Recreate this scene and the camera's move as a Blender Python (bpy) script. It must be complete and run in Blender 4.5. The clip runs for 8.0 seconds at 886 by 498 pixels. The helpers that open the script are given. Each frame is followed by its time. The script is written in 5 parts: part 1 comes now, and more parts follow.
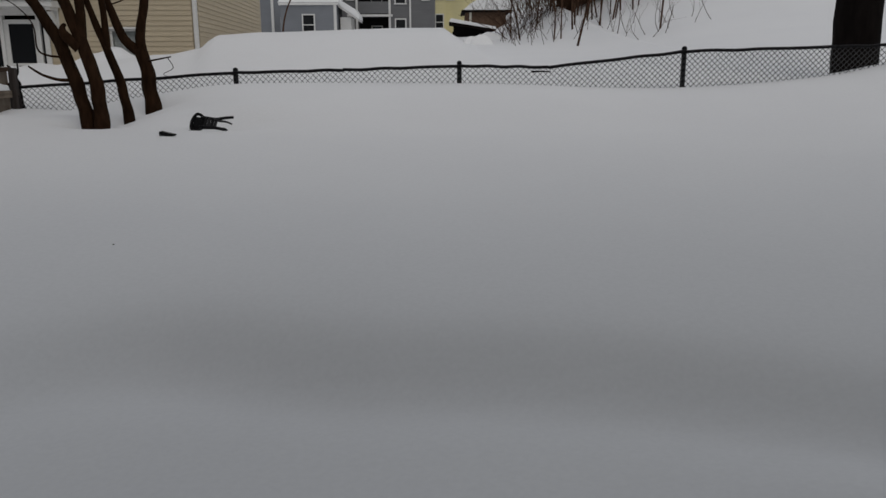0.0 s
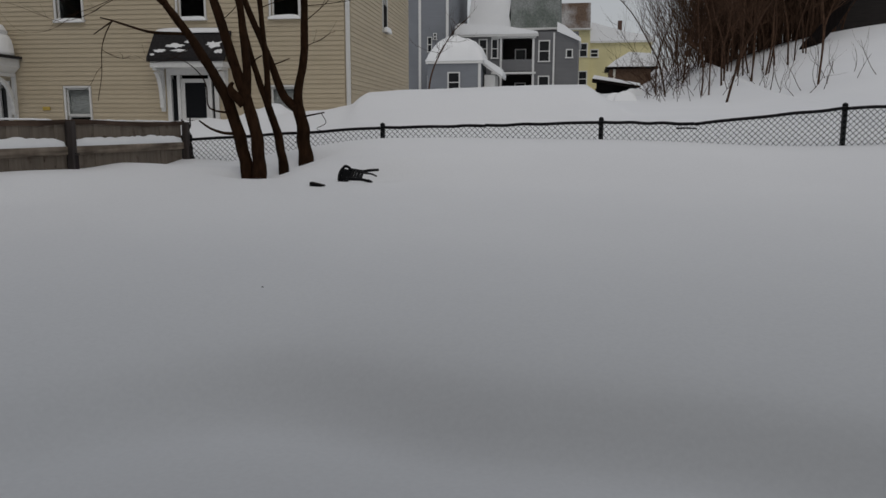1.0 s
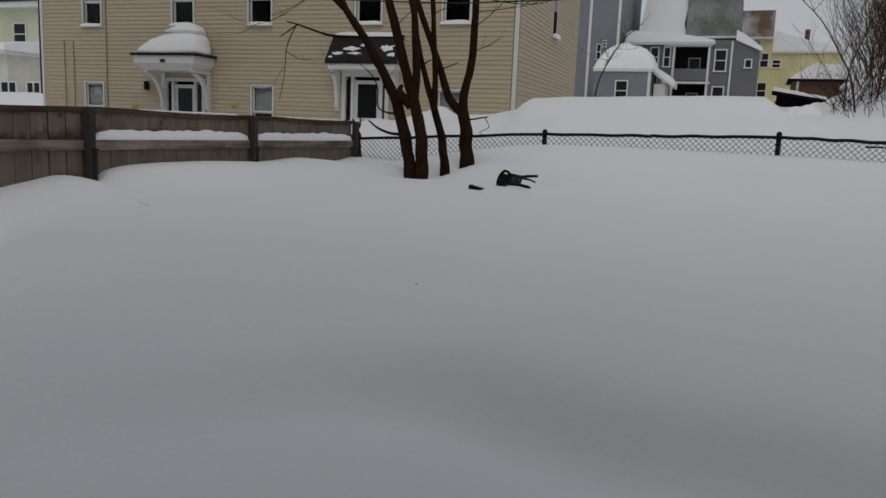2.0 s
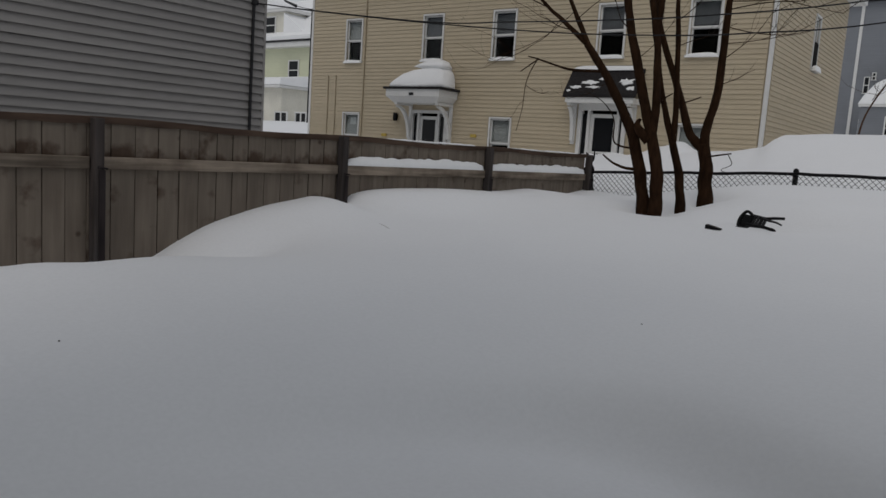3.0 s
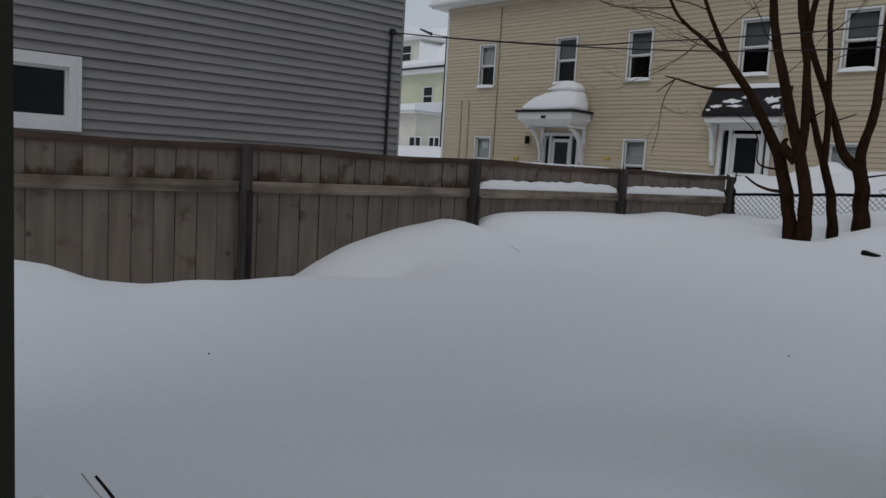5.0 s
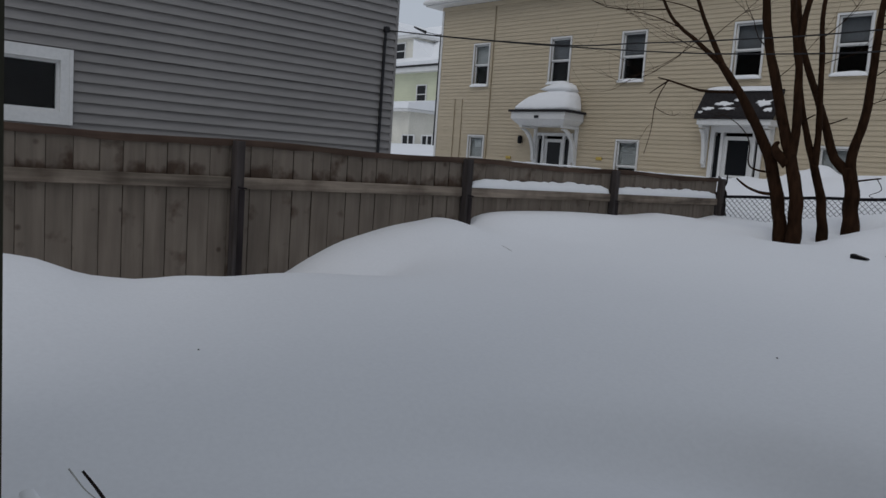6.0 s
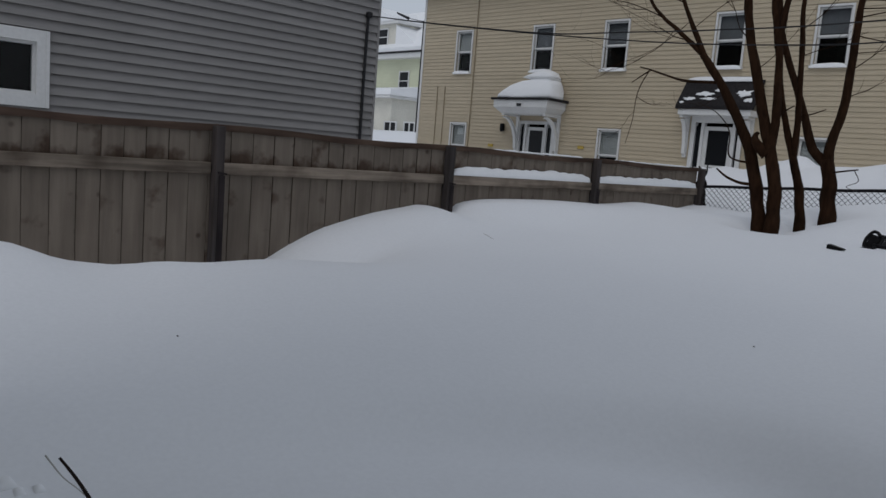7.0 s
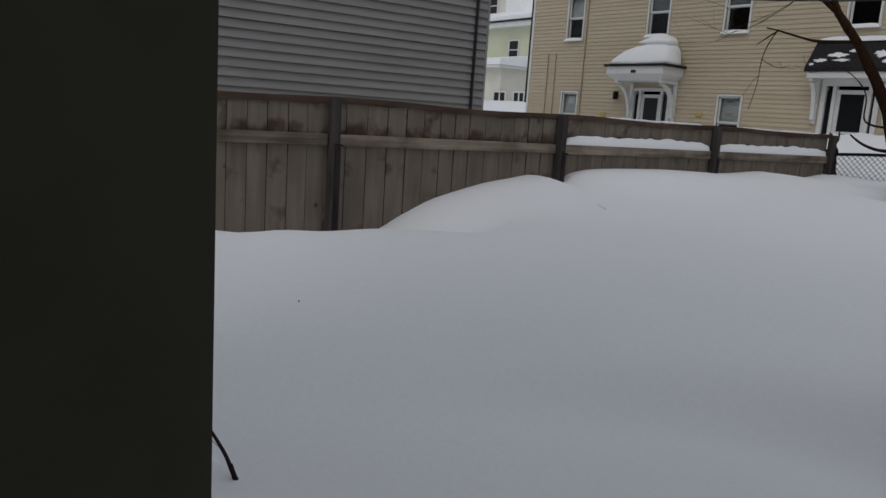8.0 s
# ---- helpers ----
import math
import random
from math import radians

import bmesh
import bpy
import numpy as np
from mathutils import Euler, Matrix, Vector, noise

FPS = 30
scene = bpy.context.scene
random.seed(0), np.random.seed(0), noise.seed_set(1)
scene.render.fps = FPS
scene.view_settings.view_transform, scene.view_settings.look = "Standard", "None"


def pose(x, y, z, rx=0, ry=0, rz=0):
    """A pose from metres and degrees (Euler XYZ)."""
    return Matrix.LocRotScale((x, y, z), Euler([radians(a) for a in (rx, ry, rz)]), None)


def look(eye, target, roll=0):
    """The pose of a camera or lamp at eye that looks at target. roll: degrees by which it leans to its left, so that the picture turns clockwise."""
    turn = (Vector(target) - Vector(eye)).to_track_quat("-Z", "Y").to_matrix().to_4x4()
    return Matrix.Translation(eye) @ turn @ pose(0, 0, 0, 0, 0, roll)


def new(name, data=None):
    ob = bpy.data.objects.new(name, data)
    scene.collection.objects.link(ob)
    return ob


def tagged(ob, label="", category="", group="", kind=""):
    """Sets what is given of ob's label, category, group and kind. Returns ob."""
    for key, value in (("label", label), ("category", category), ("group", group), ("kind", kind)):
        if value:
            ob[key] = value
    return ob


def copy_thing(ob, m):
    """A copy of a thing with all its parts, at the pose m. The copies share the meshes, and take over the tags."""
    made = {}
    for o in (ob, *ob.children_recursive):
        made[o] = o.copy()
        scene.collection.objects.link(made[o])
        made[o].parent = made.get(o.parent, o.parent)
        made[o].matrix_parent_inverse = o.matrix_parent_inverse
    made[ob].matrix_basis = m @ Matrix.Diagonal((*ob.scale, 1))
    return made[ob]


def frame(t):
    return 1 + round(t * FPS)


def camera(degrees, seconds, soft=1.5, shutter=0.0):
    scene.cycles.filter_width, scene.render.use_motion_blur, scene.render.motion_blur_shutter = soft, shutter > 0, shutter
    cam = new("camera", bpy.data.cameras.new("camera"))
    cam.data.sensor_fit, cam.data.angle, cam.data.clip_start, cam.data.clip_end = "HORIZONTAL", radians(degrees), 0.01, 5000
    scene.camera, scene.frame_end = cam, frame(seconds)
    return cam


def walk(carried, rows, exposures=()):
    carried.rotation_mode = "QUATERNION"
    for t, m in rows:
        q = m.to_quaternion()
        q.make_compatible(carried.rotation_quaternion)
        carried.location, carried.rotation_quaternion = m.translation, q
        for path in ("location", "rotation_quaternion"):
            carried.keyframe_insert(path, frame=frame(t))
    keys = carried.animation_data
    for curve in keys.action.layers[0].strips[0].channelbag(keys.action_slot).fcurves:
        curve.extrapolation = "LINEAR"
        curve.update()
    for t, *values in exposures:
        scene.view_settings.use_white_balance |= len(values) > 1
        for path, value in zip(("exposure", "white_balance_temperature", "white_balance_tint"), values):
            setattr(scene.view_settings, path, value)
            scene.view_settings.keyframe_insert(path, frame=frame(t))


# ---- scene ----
cam = camera(60.25, 8.0)
EXPOSURES = [(0.0, -0.18, 6750, 10), (1.0, -0.17, 6700, 10), (1.7, -0.16, 6680, 10), (3.0, -0.12, 6650, 10), (3.5, -0.09, 6500, 10), (4.5, -0.1, 6320, 10), (6.0, -0.07, 6150, 10), (7.0, -0.04, 6130, 10), (7.5, -0.03, 6290, 10), (8.0, 0.0, 6440, 10)]
PATH = [
    (0.0, pose(0.000, 0.000, 1.800) @ pose(0, 0, 0, 0, 0, -0.00) @ pose(0, 0, 0, 76.90) @ pose(0, 0, 0, 0, 0, -0.20)),
    (0.3, pose(0.000, 0.000, 1.800) @ pose(0, 0, 0, 0, 0, 4.58) @ pose(0, 0, 0, 77.55) @ pose(0, 0, 0, 0, 0, -0.85)),
    (0.5, pose(0.000, 0.000, 1.800) @ pose(0, 0, 0, 0, 0, 6.61) @ pose(0, 0, 0, 78.12) @ pose(0, 0, 0, 0, 0, -0.62)),
    (0.7, pose(0.000, 0.000, 1.800) @ pose(0, 0, 0, 0, 0, 8.18) @ pose(0, 0, 0, 81.38) @ pose(0, 0, 0, 0, 0, 0.31)),
    (0.8, pose(0.000, 0.000, 1.800) @ pose(0, 0, 0, 0, 0, 9.35) @ pose(0, 0, 0, 80.68) @ pose(0, 0, 0, 0, 0, -0.39)),
    (1.0, pose(0.000, 0.000, 1.800) @ pose(0, 0, 0, 0, 0, 10.30) @ pose(0, 0, 0, 80.93) @ pose(0, 0, 0, 0, 0, 0.13)),
    (1.3, pose(0.000, 0.000, 1.800) @ pose(0, 0, 0, 0, 0, 14.02) @ pose(0, 0, 0, 77.35) @ pose(0, 0, 0, 0, 0, -0.53)),
    (1.5, pose(0.000, 0.000, 1.800) @ pose(0, 0, 0, 0, 0, 15.49) @ pose(0, 0, 0, 79.60) @ pose(0, 0, 0, 0, 0, -0.11)),
    (1.7, pose(0.000, 0.000, 1.800) @ pose(0, 0, 0, 0, 0, 18.95) @ pose(0, 0, 0, 80.93) @ pose(0, 0, 0, 0, 0, 1.29)),
    (2.8, pose(0.000, 0.000, 1.800) @ pose(0, 0, 0, 0, 0, 32.28) @ pose(0, 0, 0, 81.79) @ pose(0, 0, 0, 0, 0, 2.36)),
    (2.9, pose(0.000, 0.000, 1.800) @ pose(0, 0, 0, 0, 0, 36.75) @ pose(0, 0, 0, 83.53) @ pose(0, 0, 0, 0, 0, 3.72)),
    (3.0, pose(0.000, 0.000, 1.800) @ pose(0, 0, 0, 0, 0, 39.05) @ pose(0, 0, 0, 82.59) @ pose(0, 0, 0, 0, 0, 3.83)),
    (3.2, pose(0.000, 0.000, 1.800) @ pose(0, 0, 0, 0, 0, 41.77) @ pose(0, 0, 0, 82.16) @ pose(0, 0, 0, 0, 0, 5.34)),
    (3.5, pose(0.000, 0.000, 1.800) @ pose(0, 0, 0, 0, 0, 42.57) @ pose(0, 0, 0, 82.44) @ pose(0, 0, 0, 0, 0, 4.19)),
    (3.7, pose(0.000, 0.000, 1.800) @ pose(0, 0, 0, 0, 0, 43.78) @ pose(0, 0, 0, 81.88) @ pose(0, 0, 0, 0, 0, 2.76)),
    (4.0, pose(0.000, 0.000, 1.800) @ pose(0, 0, 0, 0, 0, 44.60) @ pose(0, 0, 0, 83.37) @ pose(0, 0, 0, 0, 0, 4.59)),
    (4.2, pose(0.000, 0.000, 1.800) @ pose(0, 0, 0, 0, 0, 44.89) @ pose(0, 0, 0, 83.46) @ pose(0, 0, 0, 0, 0, 3.95)),
    (4.5, pose(0.000, -0.0030, 1.800) @ pose(0, 0, 0, 0, 0, 47.63) @ pose(0, 0, 0, 84.36) @ pose(0, 0, 0, 0, 0, 3.39)),
    (4.7, pose(0.000, -0.0040, 1.800) @ pose(0, 0, 0, 0, 0, 48.81) @ pose(0, 0, 0, 83.78) @ pose(0, 0, 0, 0, 0, 3.09)),
    (5.8, pose(0.000, -0.0040, 1.800) @ pose(0, 0, 0, 0, 0, 48.62) @ pose(0, 0, 0, 83.65) @ pose(0, 0, 0, 0, 0, 4.00)),
    (6.0, pose(0.000, -0.0040, 1.800) @ pose(0, 0, 0, 0, 0, 48.32) @ pose(0, 0, 0, 83.62) @ pose(0, 0, 0, 0, 0, 4.09)),
    (6.2, pose(0.000, -0.0040, 1.800) @ pose(0, 0, 0, 0, 0, 48.08) @ pose(0, 0, 0, 83.44) @ pose(0, 0, 0, 0, 0, 4.37)),
    (6.5, pose(0.000, -0.0030, 1.800) @ pose(0, 0, 0, 0, 0, 47.49) @ pose(0, 0, 0, 82.95) @ pose(0, 0, 0, 0, 0, 4.47)),
    (6.7, pose(0.000, -0.0020, 1.800) @ pose(0, 0, 0, 0, 0, 47.24) @ pose(0, 0, 0, 82.89) @ pose(0, 0, 0, 0, 0, 4.64)),
    (7.0, pose(0.000, -0.0020, 1.800) @ pose(0, 0, 0, 0, 0, 46.86) @ pose(0, 0, 0, 82.79) @ pose(0, 0, 0, 0, 0, 4.66)),
    (7.2, pose(0.000, -0.0030, 1.800) @ pose(0, 0, 0, 0, 0, 47.60) @ pose(0, 0, 0, 82.74) @ pose(0, 0, 0, 0, 0, 4.61)),
    (7.3, pose(-0.001, -0.0050, 1.799) @ pose(0, 0, 0, 0, 0, 48.69) @ pose(0, 0, 0, 82.46) @ pose(0, 0, 0, 0, 0, 4.26)),
    (7.5, pose(-0.003, -0.0090, 1.797) @ pose(0, 0, 0, 0, 0, 49.15) @ pose(0, 0, 0, 79.08) @ pose(0, 0, 0, 0, 0, 3.43)),
    (7.7, pose(-0.006, -0.0165, 1.795) @ pose(0, 0, 0, 0, 0, 51.96) @ pose(0, 0, 0, 80.03) @ pose(0, 0, 0, 0, 0, 3.30)),
    (7.8, pose(-0.007, -0.0205, 1.793) @ pose(0, 0, 0, 0, 0, 53.36) @ pose(0, 0, 0, 80.61) @ pose(0, 0, 0, 0, 0, 3.13)),
    (8.0, pose(-0.010, -0.0280, 1.791) @ pose(0, 0, 0, 0, 0, 54.85) @ pose(0, 0, 0, 80.03) @ pose(0, 0, 0, 0, 0, 3.87)),
]
walk(cam, PATH, EXPOSURES)

# ---- light ----
world = bpy.data.worlds.new("world")
scene.world = world
world.use_nodes = True
wn, wl = world.node_tree.nodes, world.node_tree.links
sky = wn.new("ShaderNodeTexSky")
sky.sky_type, sky.sun_disc, sky.sun_elevation, sky.sun_rotation = "NISHITA", False, radians(52), radians(160)
sky.air_density, sky.dust_density, sky.ozone_density = 1.0, 3.0, 1.0
# a closed cloud cover: the sky's own colour shows only faintly through an even white
cloud = wn.new("ShaderNodeMix")
cloud.data_type = "RGBA"
cloud.inputs["Factor"].default_value = 0.8
cloud.inputs["B"].default_value = (6.3, 6.55, 6.9, 1)
wl.new(sky.outputs[0], cloud.inputs["A"])
wl.new(cloud.outputs["Result"], wn["Background"].inputs[0])
wn["Background"].inputs[1].default_value = 0.08
sun = new("sun", bpy.data.lights.new("sun", "SUN"))
sun.data.energy, sun.data.angle, sun.data.color = 0.45, radians(40), (1.0, 0.97, 0.93)
sun.matrix_world = look((6, -16, 22), (0, 0, 0))


# ---- materials ----
def material(name, color, rough=0.7, metal=0.0, vary=0.15, grain=40.0, stain=2.0, bump=0.15, stretch=(1, 1, 1), dark=None, amount=0.5, per_piece=0.0):
    """A surface with fine grain, large stains, relief and a small difference from piece to piece."""
    m = bpy.data.materials.new(name)
    m.use_nodes = True
    n, l = m.node_tree.nodes, m.node_tree.links
    p = n["Principled BSDF"]
    p.inputs["Roughness"].default_value, p.inputs["Metallic"].default_value = rough, metal
    p.inputs["Specular IOR Level"].default_value = 0.06 if rough > 0.8 else 0.15 if max(color) < 0.06 else 0.3
    co = n.new("ShaderNodeTexCoord")
    mp = n.new("ShaderNodeMapping")
    mp.inputs["Scale"].default_value = stretch
    l.new(co.outputs["Object"], mp.inputs["Vector"])
    info = n.new("ShaderNodeObjectInfo")
    off = n.new("ShaderNodeVectorMath")
    off.operation = "ADD"
    rnd = n.new("ShaderNodeMath")
    rnd.operation = "MULTIPLY"
    rnd.inputs[1].default_value = 37.0
    l.new(info.outputs["Random"], rnd.inputs[0])
    l.new(mp.outputs[0], off.inputs[0])
    l.new(rnd.outputs[0], off.inputs[1])
    fine, big = n.new("ShaderNodeTexNoise"), n.new("ShaderNodeTexNoise")
    loose = n.new("ShaderNodeVectorMath")
    loose.operation = "ADD"
    l.new(co.outputs["Object"], loose.inputs[0])
    l.new(rnd.outputs[0], loose.inputs[1])
    for t, s, d, v in ((fine, grain, 6, off), (big, stain, 5, loose)):
        t.inputs["Scale"].default_value, t.inputs["Detail"].default_value = s, d
        l.new(v.outputs[0], t.inputs["Vector"])
    ramp = n.new("ShaderNodeMapRange")
    ramp.inputs["From Min"].default_value, ramp.inputs["From Max"].default_value = 0.3, 0.7
    ramp.inputs["To Min"].default_value, ramp.inputs["To Max"].default_value = 1 - vary, 1 + vary
    l.new(fine.outputs["Fac"], ramp.inputs["Value"])
    spot = n.new("ShaderNodeMapRange")
    spot.inputs["From Min"].default_value, spot.inputs["From Max"].default_value = 0.42, 0.68
    spot.inputs["To Max"].default_value = amount
    l.new(big.outputs["Fac"], spot.inputs["Value"])
    mix = n.new("ShaderNodeMix")
    mix.data_type = "RGBA"
    mix.inputs["A"].default_value = (*color, 1)
    mix.inputs["B"].default_value = (*(dark or [c * 0.75 for c in color]), 1)
    l.new(spot.outputs[0], mix.inputs["Factor"])
    tone = n.new("ShaderNodeMapRange")
    tone.inputs["To Min"].default_value, tone.inputs["To Max"].default_value = 1 - per_piece, 1 + per_piece
    l.new(info.outputs["Random"], tone.inputs["Value"])
    both = n.new("ShaderNodeMath")
    both.operation = "MULTIPLY"
    l.new(ramp.outputs[0], both.inputs[0])
    l.new(tone.outputs[0], both.inputs[1])
    val = n.new("ShaderNodeHueSaturation")
    l.new(mix.outputs["Result"], val.inputs["Color"])
    l.new(both.outputs[0], val.inputs["Value"])
    l.new(val.outputs[0], p.inputs["Base Color"])
    if bump:
        b = n.new("ShaderNodeBump")
        b.inputs["Strength"].default_value, b.inputs["Distance"].default_value = bump, 0.01
        l.new(fine.outputs["Fac"], b.inputs["Height"])
        l.new(b.outputs[0], p.inputs["Normal"])
    return m


SNOW = material("snow", (0.80, 0.81, 0.83), 0.75, vary=0.02, grain=40, stain=0.45, bump=0.03, dark=(0.765, 0.775, 0.80), amount=0.6)
SNOW_CAP = material("snow_cap", (0.84, 0.85, 0.86), 0.75, vary=0.015, grain=14, stain=1.2, bump=0.15, dark=(0.79, 0.8, 0.815))
OLD_WOOD = material("weathered_wood", (0.185, 0.155, 0.126), 0.9, vary=0.17, grain=16, stain=1.9, bump=0.5, stretch=(1, 1, 0.09), dark=(0.13, 0.105, 0.085), amount=0.5, per_piece=0.08)
CAP_WOOD = material("cap_wood", (0.082, 0.056, 0.042), 0.9, vary=0.35, grain=18, stain=2.4, bump=0.5, stretch=(1, 0.07, 1), dark=(0.05, 0.033, 0.026), amount=0.9, per_piece=0.2)
POST_FACE = material("post_face", (0.03, 0.025, 0.026), 0.9, vary=0.35, grain=20, stain=3, bump=0.5, stretch=(1, 1, 0.1), dark=(0.05, 0.04, 0.038), amount=0.6)


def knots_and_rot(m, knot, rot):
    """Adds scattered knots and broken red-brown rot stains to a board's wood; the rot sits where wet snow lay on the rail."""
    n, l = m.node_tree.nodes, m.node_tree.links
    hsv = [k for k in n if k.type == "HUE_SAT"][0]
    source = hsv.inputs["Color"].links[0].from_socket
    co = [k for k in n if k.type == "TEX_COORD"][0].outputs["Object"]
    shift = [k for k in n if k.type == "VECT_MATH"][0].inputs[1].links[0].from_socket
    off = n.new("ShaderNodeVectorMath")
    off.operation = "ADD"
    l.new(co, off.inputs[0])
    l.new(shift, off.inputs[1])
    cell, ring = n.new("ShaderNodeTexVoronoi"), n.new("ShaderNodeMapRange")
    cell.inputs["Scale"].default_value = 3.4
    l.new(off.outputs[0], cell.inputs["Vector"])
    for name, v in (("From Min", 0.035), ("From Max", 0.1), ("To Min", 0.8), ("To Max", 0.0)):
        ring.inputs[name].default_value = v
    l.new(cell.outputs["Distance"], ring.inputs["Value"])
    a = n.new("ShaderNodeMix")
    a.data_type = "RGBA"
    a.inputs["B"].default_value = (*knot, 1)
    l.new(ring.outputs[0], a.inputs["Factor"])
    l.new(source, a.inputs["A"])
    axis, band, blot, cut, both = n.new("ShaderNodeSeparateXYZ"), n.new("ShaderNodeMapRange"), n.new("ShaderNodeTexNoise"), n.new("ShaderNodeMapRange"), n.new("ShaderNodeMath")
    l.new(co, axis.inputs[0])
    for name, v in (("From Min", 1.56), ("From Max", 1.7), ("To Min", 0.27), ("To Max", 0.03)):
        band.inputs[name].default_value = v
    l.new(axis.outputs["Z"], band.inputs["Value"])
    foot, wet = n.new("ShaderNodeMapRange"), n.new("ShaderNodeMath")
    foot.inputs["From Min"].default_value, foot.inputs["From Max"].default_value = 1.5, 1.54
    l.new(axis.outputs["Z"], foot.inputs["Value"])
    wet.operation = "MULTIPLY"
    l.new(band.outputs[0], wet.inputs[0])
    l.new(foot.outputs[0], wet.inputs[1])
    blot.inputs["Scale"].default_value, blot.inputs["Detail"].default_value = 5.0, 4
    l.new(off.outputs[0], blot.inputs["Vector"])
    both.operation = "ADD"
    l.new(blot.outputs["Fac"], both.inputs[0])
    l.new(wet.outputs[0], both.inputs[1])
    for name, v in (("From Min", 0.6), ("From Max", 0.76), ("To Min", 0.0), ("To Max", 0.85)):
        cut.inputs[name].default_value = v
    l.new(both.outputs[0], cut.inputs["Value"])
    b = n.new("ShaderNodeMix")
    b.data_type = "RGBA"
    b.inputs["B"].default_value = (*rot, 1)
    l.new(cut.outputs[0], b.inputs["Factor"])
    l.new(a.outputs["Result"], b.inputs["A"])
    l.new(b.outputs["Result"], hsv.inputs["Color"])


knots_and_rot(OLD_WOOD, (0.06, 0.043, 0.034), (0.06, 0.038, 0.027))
RAIL_WOOD = material("rail_wood", (0.22, 0.182, 0.145), 0.9, vary=0.5, grain=16, stain=2.6, bump=0.7, stretch=(1, 0.07, 1), dark=(0.085, 0.064, 0.05), amount=0.8, per_piece=0.12)
POST_WOOD = material("post_wood", (0.062, 0.053, 0.05), 0.9, vary=0.3, grain=20, stain=3, bump=0.5, stretch=(1, 1, 0.1), dark=(0.055, 0.05, 0.05), amount=0.8, per_piece=0.1)
BLACK_STEEL = material("black_coated_steel", (0.006, 0.006, 0.0075), 0.5, vary=0.2, grain=60, bump=0.05)
GALVANISED = material("dull_wire", (0.07, 0.072, 0.075), 0.6, 0.2, vary=0.3, grain=30, bump=0)
TAN_SIDING = material("tan_siding", (0.49, 0.417, 0.302), 0.6, vary=0.05, grain=20, stain=0.7, bump=0.08, stretch=(0.2, 1, 1), dark=(0.442, 0.374, 0.268), amount=0.7, per_piece=0.03)
GREY_SIDING = material("grey_siding", (0.245, 0.234, 0.226), 0.6, vary=0.06, grain=24, stain=0.6, bump=0.1, stretch=(0.15, 1, 1), dark=(0.205, 0.196, 0.189), amount=0.7, per_piece=0.04)
WHITE_TRIM = material("white_trim", (0.67, 0.67, 0.66), 0.55, vary=0.05, grain=25, stain=1.5, bump=0.08, dark=(0.6, 0.6, 0.585))
# near-black base colour: the dimness of unlit interiors is put into it
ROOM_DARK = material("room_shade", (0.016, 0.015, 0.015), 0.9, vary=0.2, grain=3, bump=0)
BLIND = material("window_blind", (0.42, 0.42, 0.41), 0.8, vary=0.06, grain=30, stain=2, bump=0.05, stretch=(0.2, 1, 3))
SHINGLE = material("dark_shingle", (0.03, 0.028, 0.029), 0.9, vary=0.35, grain=26, stain=2, bump=0.6)
BARK = material("brown_bark", (0.029, 0.0145, 0.0078), 0.95, vary=0.35, grain=26, stain=3, bump=0.9, stretch=(1, 1, 0.25), dark=(0.017, 0.009, 0.005), amount=0.8)
DARK_BARK = material("dark_bark", (0.009, 0.007, 0.0065), 0.95, vary=0.35, grain=14, stain=2, bump=0.8, stretch=(1, 1, 0.2))
BRUSH = material("dead_brush", (0.075, 0.043, 0.028), 0.95, vary=0.4, grain=8, stain=0.6, bump=0.3, dark=(0.03, 0.018, 0.013), per_piece=0.25)
BROWN_BOARD = material("brown_board", (0.07, 0.04, 0.027), 0.9, vary=0.3, grain=10, stain=0.7, bump=0.4, stretch=(1, 1, 0.1), per_piece=0.2)
BLUE_SIDING = material("blue_grey_siding", (0.2, 0.213, 0.235), 0.65, vary=0.06, grain=10, stain=0.5, bump=0.1, stretch=(0.1, 1, 4))
SLATE_SIDING = material("slate_grey_siding", (0.15, 0.152, 0.158), 0.65, vary=0.08, grain=10, stain=0.5, bump=0.1, stretch=(0.1, 1, 4))
YELLOW_SIDING = material("pale_yellow_siding", (0.66, 0.6, 0.34), 0.65, vary=0.06, grain=10, stain=0.5, bump=0.1, stretch=(0.1, 1, 4))
GREEN_SIDING = material("pale_green_siding", (0.58, 0.6, 0.44), 0.65, vary=0.06, grain=10, stain=0.5, bump=0.1, stretch=(0.1, 1, 4))
CREAM = material("cream_paint", (0.68, 0.66, 0.58), 0.65, vary=0.06, grain=10, stain=0.8, bump=0.1)
BROWN_WALL = material("brown_shed_wall", (0.13, 0.085, 0.06), 0.85, vary=0.2, grain=8, stain=0.8, bump=0.2)
# dark brown hill house wall; also carries the shade inside the stacked porches
DARK_WALL = material("dark_wall_and_porch_shade", (0.03, 0.027, 0.026), 0.85, vary=0.2, grain=6, stain=0.6, bump=0.2, stretch=(0.2, 1, 3))
CHIMNEY_BRICK = material("chimney_brick", (0.12, 0.075, 0.06), 0.9, vary=0.3, grain=12, stain=2, bump=0.4)
ROOF_GREEN = material("grey_green_roof", (0.16, 0.18, 0.165), 0.9, vary=0.25, grain=10, stain=0.6, bump=0.3, dark=(0.4, 0.41, 0.41), amount=0.5)
ROOF_BROWN = material("brown_roof", (0.17, 0.12, 0.09), 0.9, vary=0.25, grain=8, stain=0.7, bump=0.3, dark=(0.6, 0.6, 0.6), amount=0.8)
BLACK_PLASTIC = material("black_plastic", (0.005, 0.005, 0.006), 0.45, vary=0.2, grain=30, bump=0.1)
